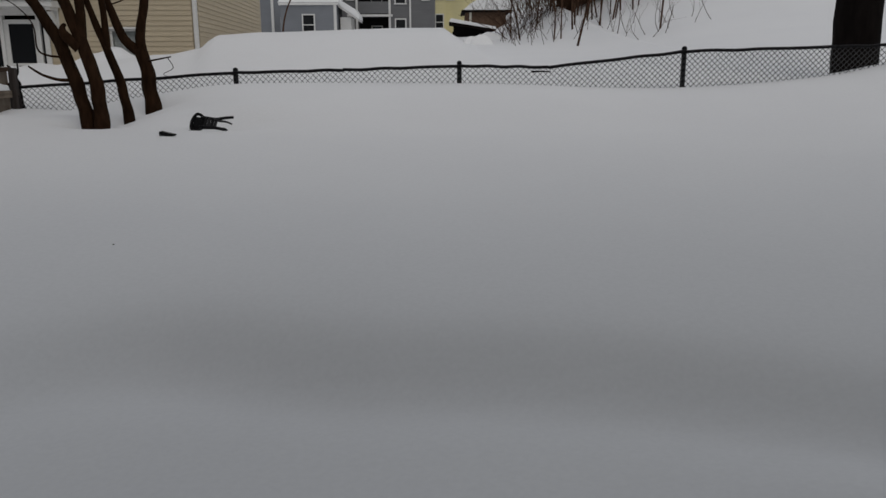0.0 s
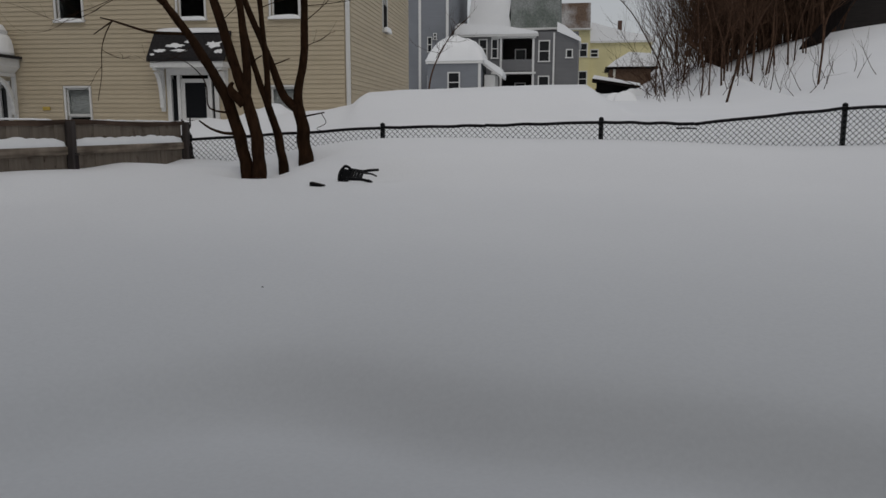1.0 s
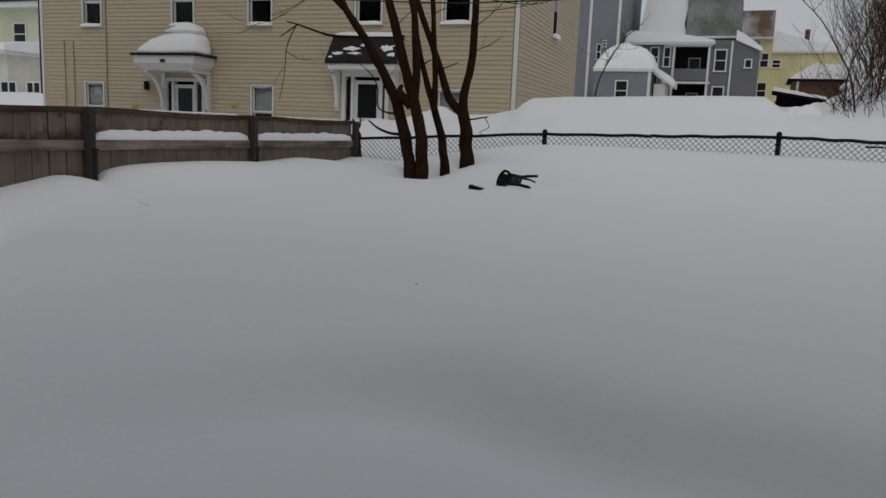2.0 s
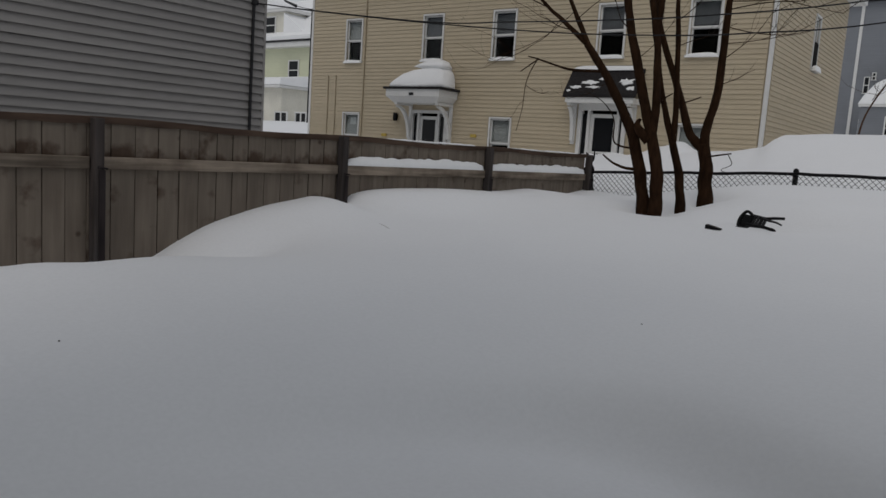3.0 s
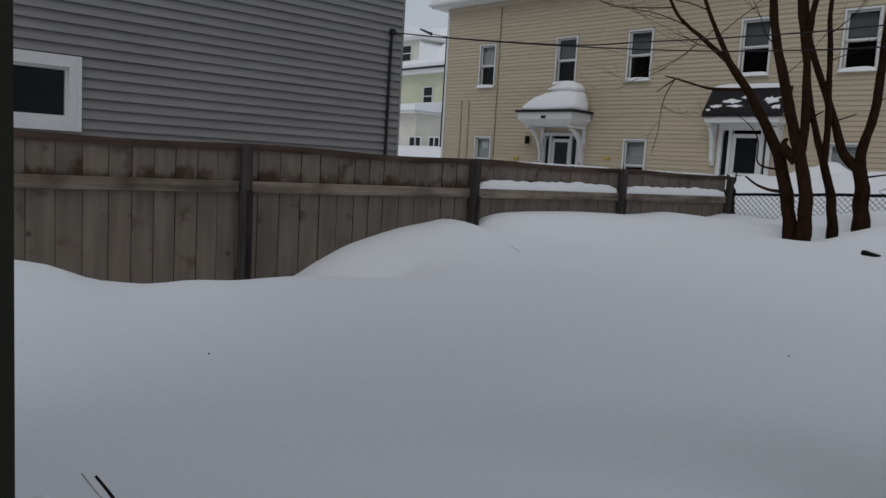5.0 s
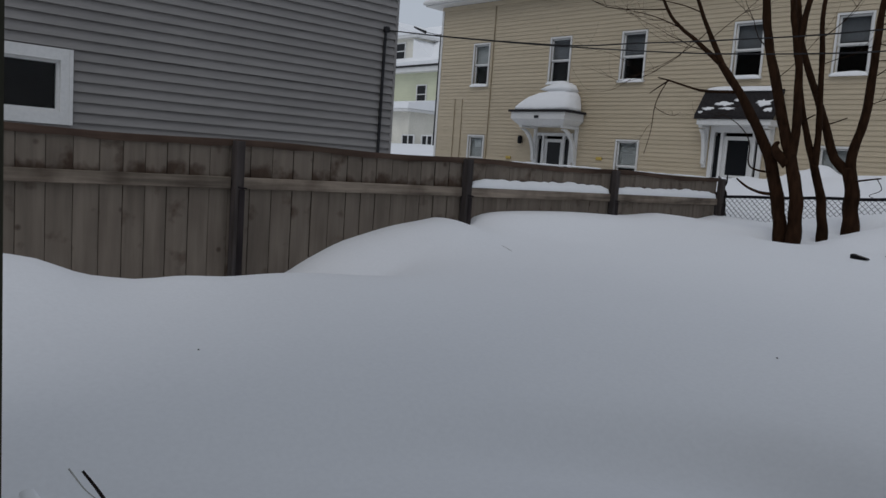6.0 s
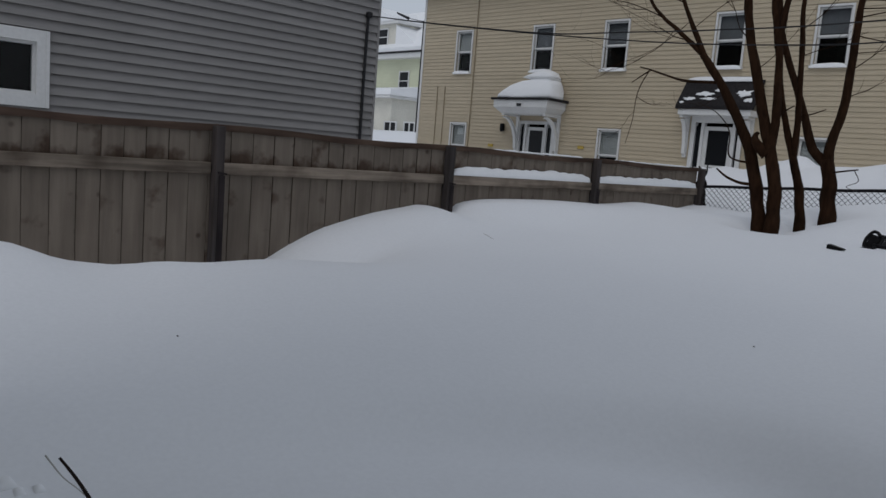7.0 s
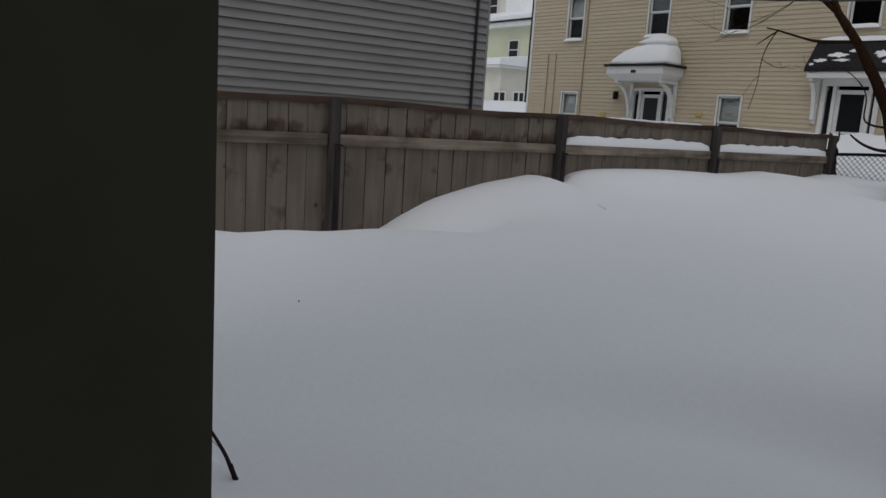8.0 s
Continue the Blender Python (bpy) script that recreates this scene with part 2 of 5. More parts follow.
BROWN_STEM = material("dark_stem", (0.02, 0.013, 0.011), 0.8, vary=0.3, grain=80, bump=0.3)
CABLE = material("black_cable", (0.02, 0.02, 0.022), 0.6, vary=0.1, grain=30, bump=0)
PIPE_GREY = material("dark_pipe", (0.022, 0.022, 0.024), 0.5, vary=0.15, grain=30, bump=0.05)
OCHRE = material("ochre_vent", (0.5, 0.36, 0.08), 0.6, vary=0.1, grain=30, bump=0.05)
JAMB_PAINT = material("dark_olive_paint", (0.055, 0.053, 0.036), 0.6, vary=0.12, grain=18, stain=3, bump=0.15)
WALL_PAINT = material("house_wall_paint", (0.45, 0.44, 0.4), 0.7, vary=0.06, grain=12, stain=0.8, bump=0.1)
GLASS = bpy.data.materials.new("window_glass")
GLASS.use_nodes = True
gp = GLASS.node_tree.nodes["Principled BSDF"]
gp.inputs["Transmission Weight"].default_value, gp.inputs["Roughness"].default_value, gp.inputs["IOR"].default_value = 1.0, 0.03, 1.22
gp.inputs["Base Color"].default_value = (0.8, 0.84, 0.85, 1)


# ---- building helpers ----
def thing(name, m, label="", category="", group="", kind=""):
    ob = new(name)
    ob.matrix_world = m
    ob.empty_display_size = 0.1
    return tagged(ob, label, category, group, kind)


def mesh_of(name, bm, mat, soft_shade=False):
    bmesh.ops.recalc_face_normals(bm, faces=bm.faces)
    me = bpy.data.meshes.new(name)
    bm.to_mesh(me)
    bm.free()
    for one in (mat if isinstance(mat, (list, tuple)) else (mat,)):
        me.materials.append(one)
    if soft_shade:
        me.shade_smooth()
    return me


def part(name, bm, mat, parent=None, label="", soft_shade=False):
    ob = new(name, mesh_of(name, bm, mat, soft_shade))
    if parent:
        ob.parent = parent
    return tagged(ob, label)


def single(name, bm, mat, label, category, group="", kind="", soft_shade=False, m=None):
    ob = part(name, bm, mat, None, "", soft_shade)
    if m is not None:
        ob.matrix_world = m
    return tagged(ob, label, category, group, kind)


def block(bm, lo, hi, taper=None):
    """A box from corner lo to corner hi; taper(x, y, z) may move each corner."""
    vs = []
    for z in (lo[2], hi[2]):
        for x, y in ((lo[0], lo[1]), (hi[0], lo[1]), (hi[0], hi[1]), (lo[0], hi[1])):
            vs.append(bm.verts.new(taper(x, y, z) if taper else (x, y, z)))
    for f in ((0, 3, 2, 1), (4, 5, 6, 7), (0, 1, 5, 4), (1, 2, 6, 5), (2, 3, 7, 6), (3, 0, 4, 7)):
        bm.faces.new([vs[i] for i in f])
    return bm


def box(lo, hi, bevel=0.0):
    bm = block(bmesh.new(), lo, hi)
    if bevel:
        bmesh.ops.bevel(bm, geom=bm.edges[:], offset=bevel, segments=1, affect="EDGES")
    return bm


def prism(outline, depth0, depth1, axis="y"):
    """A flat outline in (u, z) pushed through from depth0 to depth1."""
    bm = bmesh.new()
    rings = []
    for d in (depth0, depth1):
        rings.append([bm.verts.new((u, d, z) if axis == "y" else (d, u, z)) for u, z in outline])
    k = len(outline)
    bm.faces.new(rings[0])
    bm.faces.new(rings[1][::-1])
    for i in range(k):
        bm.faces.new((rings[0][i], rings[0][(i + 1) % k], rings[1][(i + 1) % k], rings[1][i]))
    return bm


def glide(points, steps=4):
    """A smooth curve through the points."""
    p = [Vector(q) for q in points]
    if len(p) < 3:
        return p
    p = [2 * p[0] - p[1], *p, 2 * p[-1] - p[-2]]
    got = []
    for i in range(1, len(p) - 2):
        for s in range(steps):
            t = s / steps
            got.append(0.5 * (2 * p[i] + (p[i + 1] - p[i - 1]) * t + (2 * p[i - 1] - 5 * p[i] + 4 * p[i + 1] - p[i + 2]) * t * t
                              + (3 * p[i] - p[i - 1] - 3 * p[i + 1] + p[i + 2]) * t ** 3))
    return got + [p[-2]]


def tube(bm, points, r0, r1, sides=6, rough=0.0, steps=4):
    pts = glide(points, steps)
    rings = []
    for i, q in enumerate(pts):
        d = (pts[min(i + 1, len(pts) - 1)] - pts[max(i - 1, 0)]).normalized()
        a = d.cross(Vector((0.31, 0.95, 0.05))).normalized()
        b = d.cross(a)
        r = r0 + (r1 - r0) * i / max(1, len(pts) - 1)
        ring = []
        for k in range(sides):
            c, s = math.cos(2 * math.pi * k / sides), math.sin(2 * math.pi * k / sides)
            w = r * (1 + rough * noise.noise(q * 5 + Vector((c, s, 0)) * 1.3))
            ring.append(bm.verts.new(q + (a * c + b * s) * w))
        rings.append(ring)
    for u, v in zip(rings, rings[1:]):
        for k in range(sides):
            bm.faces.new((u[k], u[(k + 1) % sides], v[(k + 1) % sides], v[k]))
    bm.faces.new(rings[0][::-1])
    bm.faces.new(rings[-1])
    return bm


def free_rects(x0, x1, z0, z1, holes):
    """The rectangles of a wall that its openings leave."""
    cuts = sorted({z0, z1, *[z for h in holes for z in (h[2], h[3]) if z0 < z < z1]})
    got = []
    for a, b in zip(cuts, cuts[1:]):
        mid, x = (a + b) / 2, x0
        for h in sorted(h for h in holes if h[2] < mid < h[3] and h[1] > x0 and h[0] < x1):
            if h[0] > x:
                got.append((x, h[0], a, b))
            x = max(x, h[1])
        if x < x1:
            got.append((x, x1, a, b))
    return got


def clapboards(wall, mat, x0, x1, z0, z1, step, holes, y=0.0, proud=0.022):
    """Lapped boards on the front of a wall whose outside faces -y, each course a piece of its own."""
    z = z0
    while z < z1 - 0.02:
        for a, b, c, d in free_rects(x0, x1, z, min(z + step, z1), holes):
            if d - c < 0.02:
                continue
            def lap(px, py, pz, z=z):
                out = proud * (1 - 0.8 * (pz - z) / step)
                return (px, y - out if py < 0 else y, pz)
            part("clapboard", block(bmesh.new(), (a, -1, c), (b, 1, d), lap), mat, wall)
        z += step


def wall_with_openings(house, mat, x0, x1, z0, z1, holes, y0=0.0, thick=0.14, name="wall"):
    bm = bmesh.new()
    for a, b, c, d in free_rects(x0, x1, z0, z1, holes):
        block(bm, (a, y0, c), (b, y0 + thick, d))
    return part(name, bm, mat, house)


def sash_window(house, x0, x1, z0, z1, blind=0.0, snow_sill=False, trim=0.042, sashes=2, blind_mat=None):
    """A double-hung window in an opening: casing, sill, sashes, panes and a half-drawn blind. x0..z1 is the opening."""
    bm = bmesh.new()
    for lo, hi in (((x0 - trim, -0.035, z0 - 0.02), (x0, 0.1, z1 + trim)), ((x1, -0.035, z0 - 0.02), (x1 + trim, 0.1, z1 + trim)),
                   ((x0, -0.038, z1), (x1, 0.1, z1 + trim))):
        block(bm, lo, hi)
    win = part("window", bm, WHITE_TRIM, house)
    part("window_sill", box((x0 - trim - 0.02, -0.075, z0 - 0.075), (x1 + trim + 0.02, 0.1, z0 - 0.02), 0.006), WHITE_TRIM, win)
    span = (z1 - z0) / sashes
    for k in range(sashes):
        a, b = z0 + k * span, z0 + (k + 1) * span
        y = 0.055 if k == 0 else 0.025
        bm, e = bmesh.new(), 0.04
        if sashes == 1:
            y = 0.03
        for lo, hi in (((x0, y, a - 0.02), (x0 + e, y + 0.03, b)), ((x1 - e, y, a - 0.02), (x1, y + 0.03, b)),
                       ((x0 + e, y, a - 0.02), (x1 - e, y + 0.03, a + e - 0.02)), ((x0 + e, y, b - e), (x1 - e, y + 0.03, b))):
            block(bm, lo, hi)
        part("sash", bm, WHITE_TRIM, win)
        pane = part("pane", box((x0 + e, y + 0.012, a + e - 0.02), (x1 - e, y + 0.018, b - e)), GLASS, win)
        pane.visible_shadow = False
    if blind:
        part("blind", box((x0 + 0.01, 0.11, z1 - (z1 - z0) * blind), (x1 - 0.01, 0.12, z1)), blind_mat or BLIND, win)
    if snow_sill:
        snow_heap("snow_on_sill", house.matrix_world, x0 - trim - 0.01, x1 + trim + 0.01, -0.1, -0.036, z0 - 0.078, 0.085, "thin ridge of snow lying on a window sill")
    return win


def snow_heap(name, m, x0, x1, y0, y1, z, high, label, nx=14, ny=6, lean=0.0, power=2.5, group="snow caps", lumpy=0.0):
    """A rounded cap of snow over a rectangle."""
    bm = bmesh.new()
    top, low = [], []
    for j in range(ny + 1):
        for i in range(nx + 1):
            u, v = 2 * i / nx - 1, 2 * j / ny - 1
            k = max(0, (1 - abs(u) ** (2 * power)) * (1 - abs(v) ** (2 * power))) ** 0.5
            x, y = x0 + (x1 - x0) * (u + 1) / 2, y0 + (y1 - y0) * (v + 1) / 2
            lift = lean * (v + 1) / 2
            wave = 1 + 0.16 * noise.noise(Vector((x * 2.3, y * 2.3, z))) + lumpy * noise.noise(Vector((x * 8.5, y * 8.5, z)))
            top.append(bm.verts.new((x, y, z + lift + 0.004 + high * k * wave)))
            low.append(bm.verts.new((x, y, z + lift)))
    w = nx + 1
    for j in range(ny):
        for i in range(nx):
            q = [j * w + i, j * w + i + 1, (j + 1) * w + i + 1, (j + 1) * w + i]
            bm.faces.new([top[a] for a in q])
            bm.faces.new([low[a] for a in q[::-1]])
    rim = [*range(nx + 1), *[j * w + nx for j in range(1, ny + 1)], *[ny * w + i for i in range(nx - 1, -1, -1)], *[j * w for j in range(ny - 1, 0, -1)]]
    for a, b in zip(rim, rim[1:] + rim[:1]):
        bm.faces.new((low[a], low[b], top[b], top[a]))
    return single(name, bm, SNOW_CAP, label, "snow", group, "", True, m)


# ---- ground ----
def swell(x, y, cx, cy, sx, sy):
    return math.exp(-((x - cx) / sx) ** 2 - ((y - cy) / sy) ** 2)


def smooth(a, b, v):
    k = min(1.0, max(0.0, (v - a) / (b - a)))
    return k * k * (3 - 2 * k)


def soft(v, w):
    return w * math.log1p(math.exp(min(40, v / w)))


def cubic(v, xs, ys):
    """A smooth profile through a few heights."""
    if v <= xs[0]:
        return ys[0]
    if v >= xs[-1]:
        return ys[-1]
    i = max(k for k in range(len(xs) - 1) if xs[k] <= v)
    def slope(k):
        return 0 if k in (0, len(xs) - 1) else (ys[k + 1] - ys[k - 1]) / (xs[k + 1] - xs[k - 1])
    h = xs[i + 1] - xs[i]
    t = (v - xs[i]) / h
    return ((2 * t ** 3 - 3 * t * t + 1) * ys[i] + (t ** 3 - 2 * t * t + t) * h * slope(i) + (3 * t * t - 2 * t ** 3) * ys[i + 1] + (t ** 3 - t * t) * h * slope(i + 1))


def snow_z(x, y):
    r = math.hypot(x, y)
    near = smooth(-3.3, -1.7, x)
    r -= 0.6 * smooth(-0.2, -1.7, x) * near * smooth(5.8, 4.2, r)
    z = cubic(r, (0, 1.8, 2.2, 2.6, 2.95, 3.3, 4.0, 5, 6, 7, 8.5, 9.6, 11, 16), (0.5 - 0.06 * near, 0.5 - 0.06 * near, 0.505 - 0.065 * near, 0.527 - 0.087 * near, 0.575 - 0.135 * near, 0.64 + 0.025 * near, 0.755 + 0.035 * near, 0.88 + 0.02 * near, 0.985, 1.08, 1.21, 1.3, 1.36, 1.4))
    # banked up against the wire fence, with a hollow round the trees
    edge = cubic(x, (-7, -5.9, -5.1, -4.2, -2.8, 0.2, 3.3, 5.3, 6.2, 8), (1.3, 1.33, 1.3, 1.46, 1.64, 1.633, 1.575, 1.73, 1.9, 2.0))
    z += (edge - z) * smooth(8.0, 10.6, y)
    # drifts and a wind scoop along the board fence
    fence = cubic(y, (-2, 0.2, 1.1, 1.9, 2.9, 3.3, 3.6, 3.9, 4.2, 4.5, 4.85, 5.13, 5.36, 5.46, 5.62, 6.0, 7, 8.2, 9.0, 9.5, 10.0, 10.6), (0.9, 0.98, 0.94, 0.74, 0.69, 0.74, 0.89, 1.02, 1.1, 1.165, 1.215, 1.25, 1.185, 1.175, 1.27, 1.325, 1.335, 1.31, 1.34, 1.3, 1.27, 1.33))
    z += (fence - z) * smooth(-4.75, -5.75, x)
    z += 0.3 * swell(x, y, -4.75, 0.5, 0.8, 0.7)
    z += 0.055 * swell(x, y, -4.9, 1.2, 0.5, 0.22)
    z += 0.05 * swell(x, y, -4.15, 2.95, 0.8, 0.75) - 0.13 * swell(x, y, -5.05, 3.7, 0.4, 0.6)
    # crest of the near drift, with a step down behind it towards the boards
    crest = x + 4.8 + 0.06 * (y - 2)
    on_crest = smooth(1.6, 2.1, y) * smooth(5.0, 3.7, y)
    z -= on_crest * 0.075 * smooth(0.02, -0.2, crest) * smooth(-1.0, -0.45, crest)
    z -= 0.045 * swell(x, y, -4.65, 3.95, 0.7, 0.75) + 0.012 * swell(x, y, -4.8, 3.0, 0.5, 0.4) - 0.055 * swell(x, y, -4.95, 2.0, 0.4, 0.27)
    z += 0.03 * swell(x, y, -1.0, 4.1, 2.2, 0.7) - 0.03 * swell(x, y, 2.2, 2.3, 1.3, 0.9) + 0.1 * swell(x, y, 1.45, 2.05, 0.5, 0.5)
    for tx, ty in ((-3.87, 8.44), (-3.7, 8.42), (-3.6, 8.9), (-3.52, 9.46)):
        z -= 0.13 * swell(x, y, tx, ty, 0.26, 0.24)
    # scoop between the stems and the wire, and a pit round the buried chair
    z -= 0.1 * swell(x, y, -4.1, 9.4, 0.9, 0.5)
    z -= 0.1 * swell(x, y, -2.35, 8.42, 0.42, 0.2) - 0.05 * swell(x, y, -2.2, 8.95, 0.7, 0.28)
    # beyond the wire fence: a ploughed bank, then ground rising to a wooded hill
    rise = 1.66 + 0.34 * smooth(11.2, 14.5, y) + 0.055 * max(0, min(y, 90) - 14.5)
    side = x + 0.25 * (math.sin(y) - 0.966)
    bank = (0.12 * smooth(-6.2, -5.1, side) + 0.12 * smooth(-5.0, -4.2, side) + 0.22 * smooth(-4.3, -3.98, side) + 0.05 * smooth(-4.1, -3.2, side)) * smooth(0.95, -0.05, x) * smooth(11.2, 14.4, y)
    hill = min(1.4, max(0, (y - 12) / 14)) * 3.0 * math.tanh(0.5 * soft(x - 4.1 + 0.09 * max(0, min(y, 36) - 20), 0.5) / 3.0)
    back = rise + bank + hill
    if x < -5:
        back += (1.85 - back) * smooth(-5, -9, x) * smooth(30, 20, y)
    z += (back - z) * smooth(10.75, 11.9, y) if x < 5 else (back - z) * smooth(10.75, 11.9, y) * 0.8
    # shovelled heap by the far door
    z += 0.27 * swell(x, y, -6.03, 14.6, 0.22, 0.5) + 0.17 * swell(x, y, -6.42, 14.5, 0.26, 0.5) + 0.06 * swell(x, y, -7.3, 14.2, 0.2, 0.3) + 0.05 * swell(x, y, -7.9, 14.3, 0.22, 0.3)
    z += (0.9 - z) * smooth(-6.1, -7.2, x) * smooth(10.5, 9.0, y)
    z += 0.016 * noise.noise(Vector((x * 0.5, y * 0.5, 0))) + 0.002 * noise.noise(Vector((x * 1.9, y * 1.9, 3)))
    far = smooth(60, 200, r)
    return z + (2.5 - z) * far


def stretch_axis(lo, hi, step, out_lo, out_hi):
    a = [lo + step * i for i in range(int((hi - lo) / step) + 1)]
    for limit, sign in ((out_hi, 1), (out_lo, -1)):
        v, s = (a[-1] if sign > 0 else a[0]), step
        while (v < limit) if sign > 0 else (v > limit):
            s *= 1.18
            v += sign * s
            a.append(v) if sign > 0 else a.insert(0, v)
    return a


gx, gy = stretch_axis(-7.4, 9, 0.11, -900, 900), stretch_axis(0.0, 17, 0.11, -900, 1500)
me = bpy.data.meshes.new("ground")
nx = len(gx)
me.from_pydata([(x, y, snow_z(x, y)) for y in gy for x in gx], [], [(j * nx + i, j * nx + i + 1, (j + 1) * nx + i + 1, (j + 1) * nx + i) for j in range(len(gy) - 1) for i in range(nx - 1)])
me.materials.append(SNOW)
me.shade_smooth()
tagged(new("ground", me), "deep wind-smoothed snow covering the whole yard and hill", "snow", "", "structure")

# ---- the house with the window ----
HX0, HX1 = -0.213, 0.95
bm = bmesh.new()
# the wall's unseen height and reach are made up to darken the near snow
for a, b, c, d in free_rects(-3.4, 13.0, 0.0, 9.2, [(HX0 - 0.1, HX1 + 0.1, 1.22, 2.5)]):
    block(bm, (a, -0.16, c), (b, 0.03, d))
own_wall = tagged(part("wall_south", bm, WALL_PAINT), "plain painted outside wall with a window opening, oversized to shade the yard", "wall", "", "structure")
bm = bmesh.new()
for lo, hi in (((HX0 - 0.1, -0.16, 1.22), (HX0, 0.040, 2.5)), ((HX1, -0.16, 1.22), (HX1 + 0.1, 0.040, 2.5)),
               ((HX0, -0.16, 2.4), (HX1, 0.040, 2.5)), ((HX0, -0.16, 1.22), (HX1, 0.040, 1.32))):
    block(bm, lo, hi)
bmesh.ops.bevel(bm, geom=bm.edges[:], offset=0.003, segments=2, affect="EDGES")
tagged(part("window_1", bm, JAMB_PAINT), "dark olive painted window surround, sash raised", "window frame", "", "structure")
for name, lo, hi, text in (("floor", (-3, -4, 0.15), (4, -0.16, 0.25), "plain dark floor of the room"), ("ceiling", (-3, -4, 2.7), (4, -0.16, 2.8), "plain ceiling of the room"),
                           ("wall_west", (-3.1, -4, 0.15), (-3, -0.16, 2.8), "plain room wall"), ("wall_east", (4, -4, 0.15), (4.1, -0.16, 2.8), "plain room wall"),
                           ("wall_back", (-3.1, -4.1, 0.15), (4.1, -4, 2.8), "plain room wall")):
    tagged(part(name, box(lo, hi), JAMB_PAINT if name == "floor" else WALL_PAINT), text, "wall" if "wall" in name else name, "", "structure")


# ---- tan house ----
def side_frame(house, name, mat, x, y0, y1, z0, z1, holes=(), thick=0.14):
    """A wall at right angles to the front, facing +x; holes in its own (along, height) terms."""
    bm = bmesh.new()
    for a, b, c, d in free_rects(0, y1 - y0, z0, z1, list(holes)):
        block(bm, (a, 0, c), (b, thick, d))
    ob = part(name, bm, mat, house)
    ob.matrix_local = pose(x, y0, 0, 0, 0, 90)
    return ob


def tan_house():
    m = pose(0, 0, 0, 0, 0, 3) @ Matrix.Translation((0, 16.5, 0))
    h = thing("house", m, "two-storey house with tan clapboard siding and white trim", "house", "houses")
    X0, X1, Z1, DEEP = -17.42, -4.155, 6.5, 7.45
    ups = [(-15.93, -15.36), (-13.1, -12.48), (-10.87, -10.25), (-8.0, -7.38), (-5.87, -5.25)]
    lows = [(-15.92, -15.34), (-10.78, -10.2), (-5.93, -5.33)]
    doors = [(-13.34, -12.18, 0.72, 2.82), (-8.28, -7.17, 0.72, 3.1)]
    holes = [(a, b, 4.17, 5.3) for a, b in ups] + [(a, b, 1.45, 2.66) for a, b in lows] + doors
    wall = wall_with_openings(h, TAN_SIDING, X0, X1, 0, Z1, holes)
    grown = [(a - 0.07, b + 0.07, c - 0.07, d + 0.07) for a, b, c, d in holes]
    clapboards(wall, TAN_SIDING, X0 + 0.1, X1 - 0.1, 0.9, Z1 - 0.12, 0.1016, grown, proud=0.02)
    side = side_frame(h, "side_wall", TAN_SIDING, X1, 0, DEEP, 0, Z1, [(3.5, 4.0, 4.3, 5.5)])
    clapboards(side, TAN_SIDING, 0.1, DEEP - 0.1, 0.9, Z1 - 0.12, 0.1016, [(3.43, 4.07, 4.23, 5.57)])
    part("back_wall", box((X0, DEEP - 0.14, 0), (X1 - 0.14, DEEP, Z1)), TAN_SIDING, h)
    part("far_side_wall", box((X0, 0.14, 0), (X0 + 0.14, DEEP - 0.14, Z1)), TAN_SIDING, h)
    # added inner floor and backdrop, coloured near black for the room's shade
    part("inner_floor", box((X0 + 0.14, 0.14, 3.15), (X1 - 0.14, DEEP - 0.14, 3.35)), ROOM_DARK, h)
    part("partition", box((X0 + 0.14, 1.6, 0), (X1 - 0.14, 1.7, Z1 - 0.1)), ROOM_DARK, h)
    for x, y in ((X0 - 0.01, -0.03), (X1 - 0.1, -0.03)):
        part("corner_board", box((x + 0.03, y, 0.4), (x + 0.11, 0.05, Z1 - 0.1), 0.004), WHITE_TRIM, h)
    part("frieze_board", box((X0 + 0.1, -0.028, Z1 - 0.13), (X1 - 0.1, -0.001, Z1 - 0.01)), TAN_SIDING, h)
    # eaves and a hipped roof under snow
    part("eave", box((X0 - 0.38, -0.38, Z1), (X1 + 0.38, DEEP + 0.38, Z1 + 0.14), 0.01), WHITE_TRIM, h)
    gutter = bmesh.new()
    tube(gutter, [(X0 - 0.4, -0.43, Z1 + 0.09), (X1 + 0.4, -0.43, Z1 + 0.09)], 0.055, 0.055, 8)
    part("gutter", gutter, WHITE_TRIM, h, "white gutter")
    bm = bmesh.new()
    lo = [bm.verts.new(c) for c in ((X0 - 0.35, -0.35, Z1 + 0.14), (X1 + 0.35, -0.35, Z1 + 0.14), (X1 + 0.35, DEEP + 0.35, Z1 + 0.14), (X0 - 0.35, DEEP + 0.35, Z1 + 0.14))]
    hi = [bm.verts.new(c) for c in ((X0 + 4, DEEP / 2, Z1 + 1.9), (X1 - 4, DEEP / 2, Z1 + 1.9))]
    for f in ((lo[0], lo[1], hi[1], hi[0]), (lo[1], lo[2], hi[1]), (lo[2], lo[3], hi[0], hi[1]), (lo[3], lo[0], hi[0])):
        bm.faces.new(f)
    bm.faces.new(lo[::-1])
    part("roof", bm, SHINGLE, h)
    bm = bmesh.new()
    lo = [bm.verts.new(c) for c in ((X0 - 0.4, -0.4, Z1 + 0.15), (X1 + 0.4, -0.4, Z1 + 0.15), (X1 + 0.4, DEEP + 0.4, Z1 + 0.15), (X0 - 0.4, DEEP + 0.4, Z1 + 0.15))]
    mid = [bm.verts.new(v.co + Vector((0, 0, 0.2))) for v in lo]
    hi = [bm.verts.new(c) for c in ((X0 + 4, DEEP / 2, Z1 + 2.2), (X1 - 4, DEEP / 2, Z1 + 2.2))]
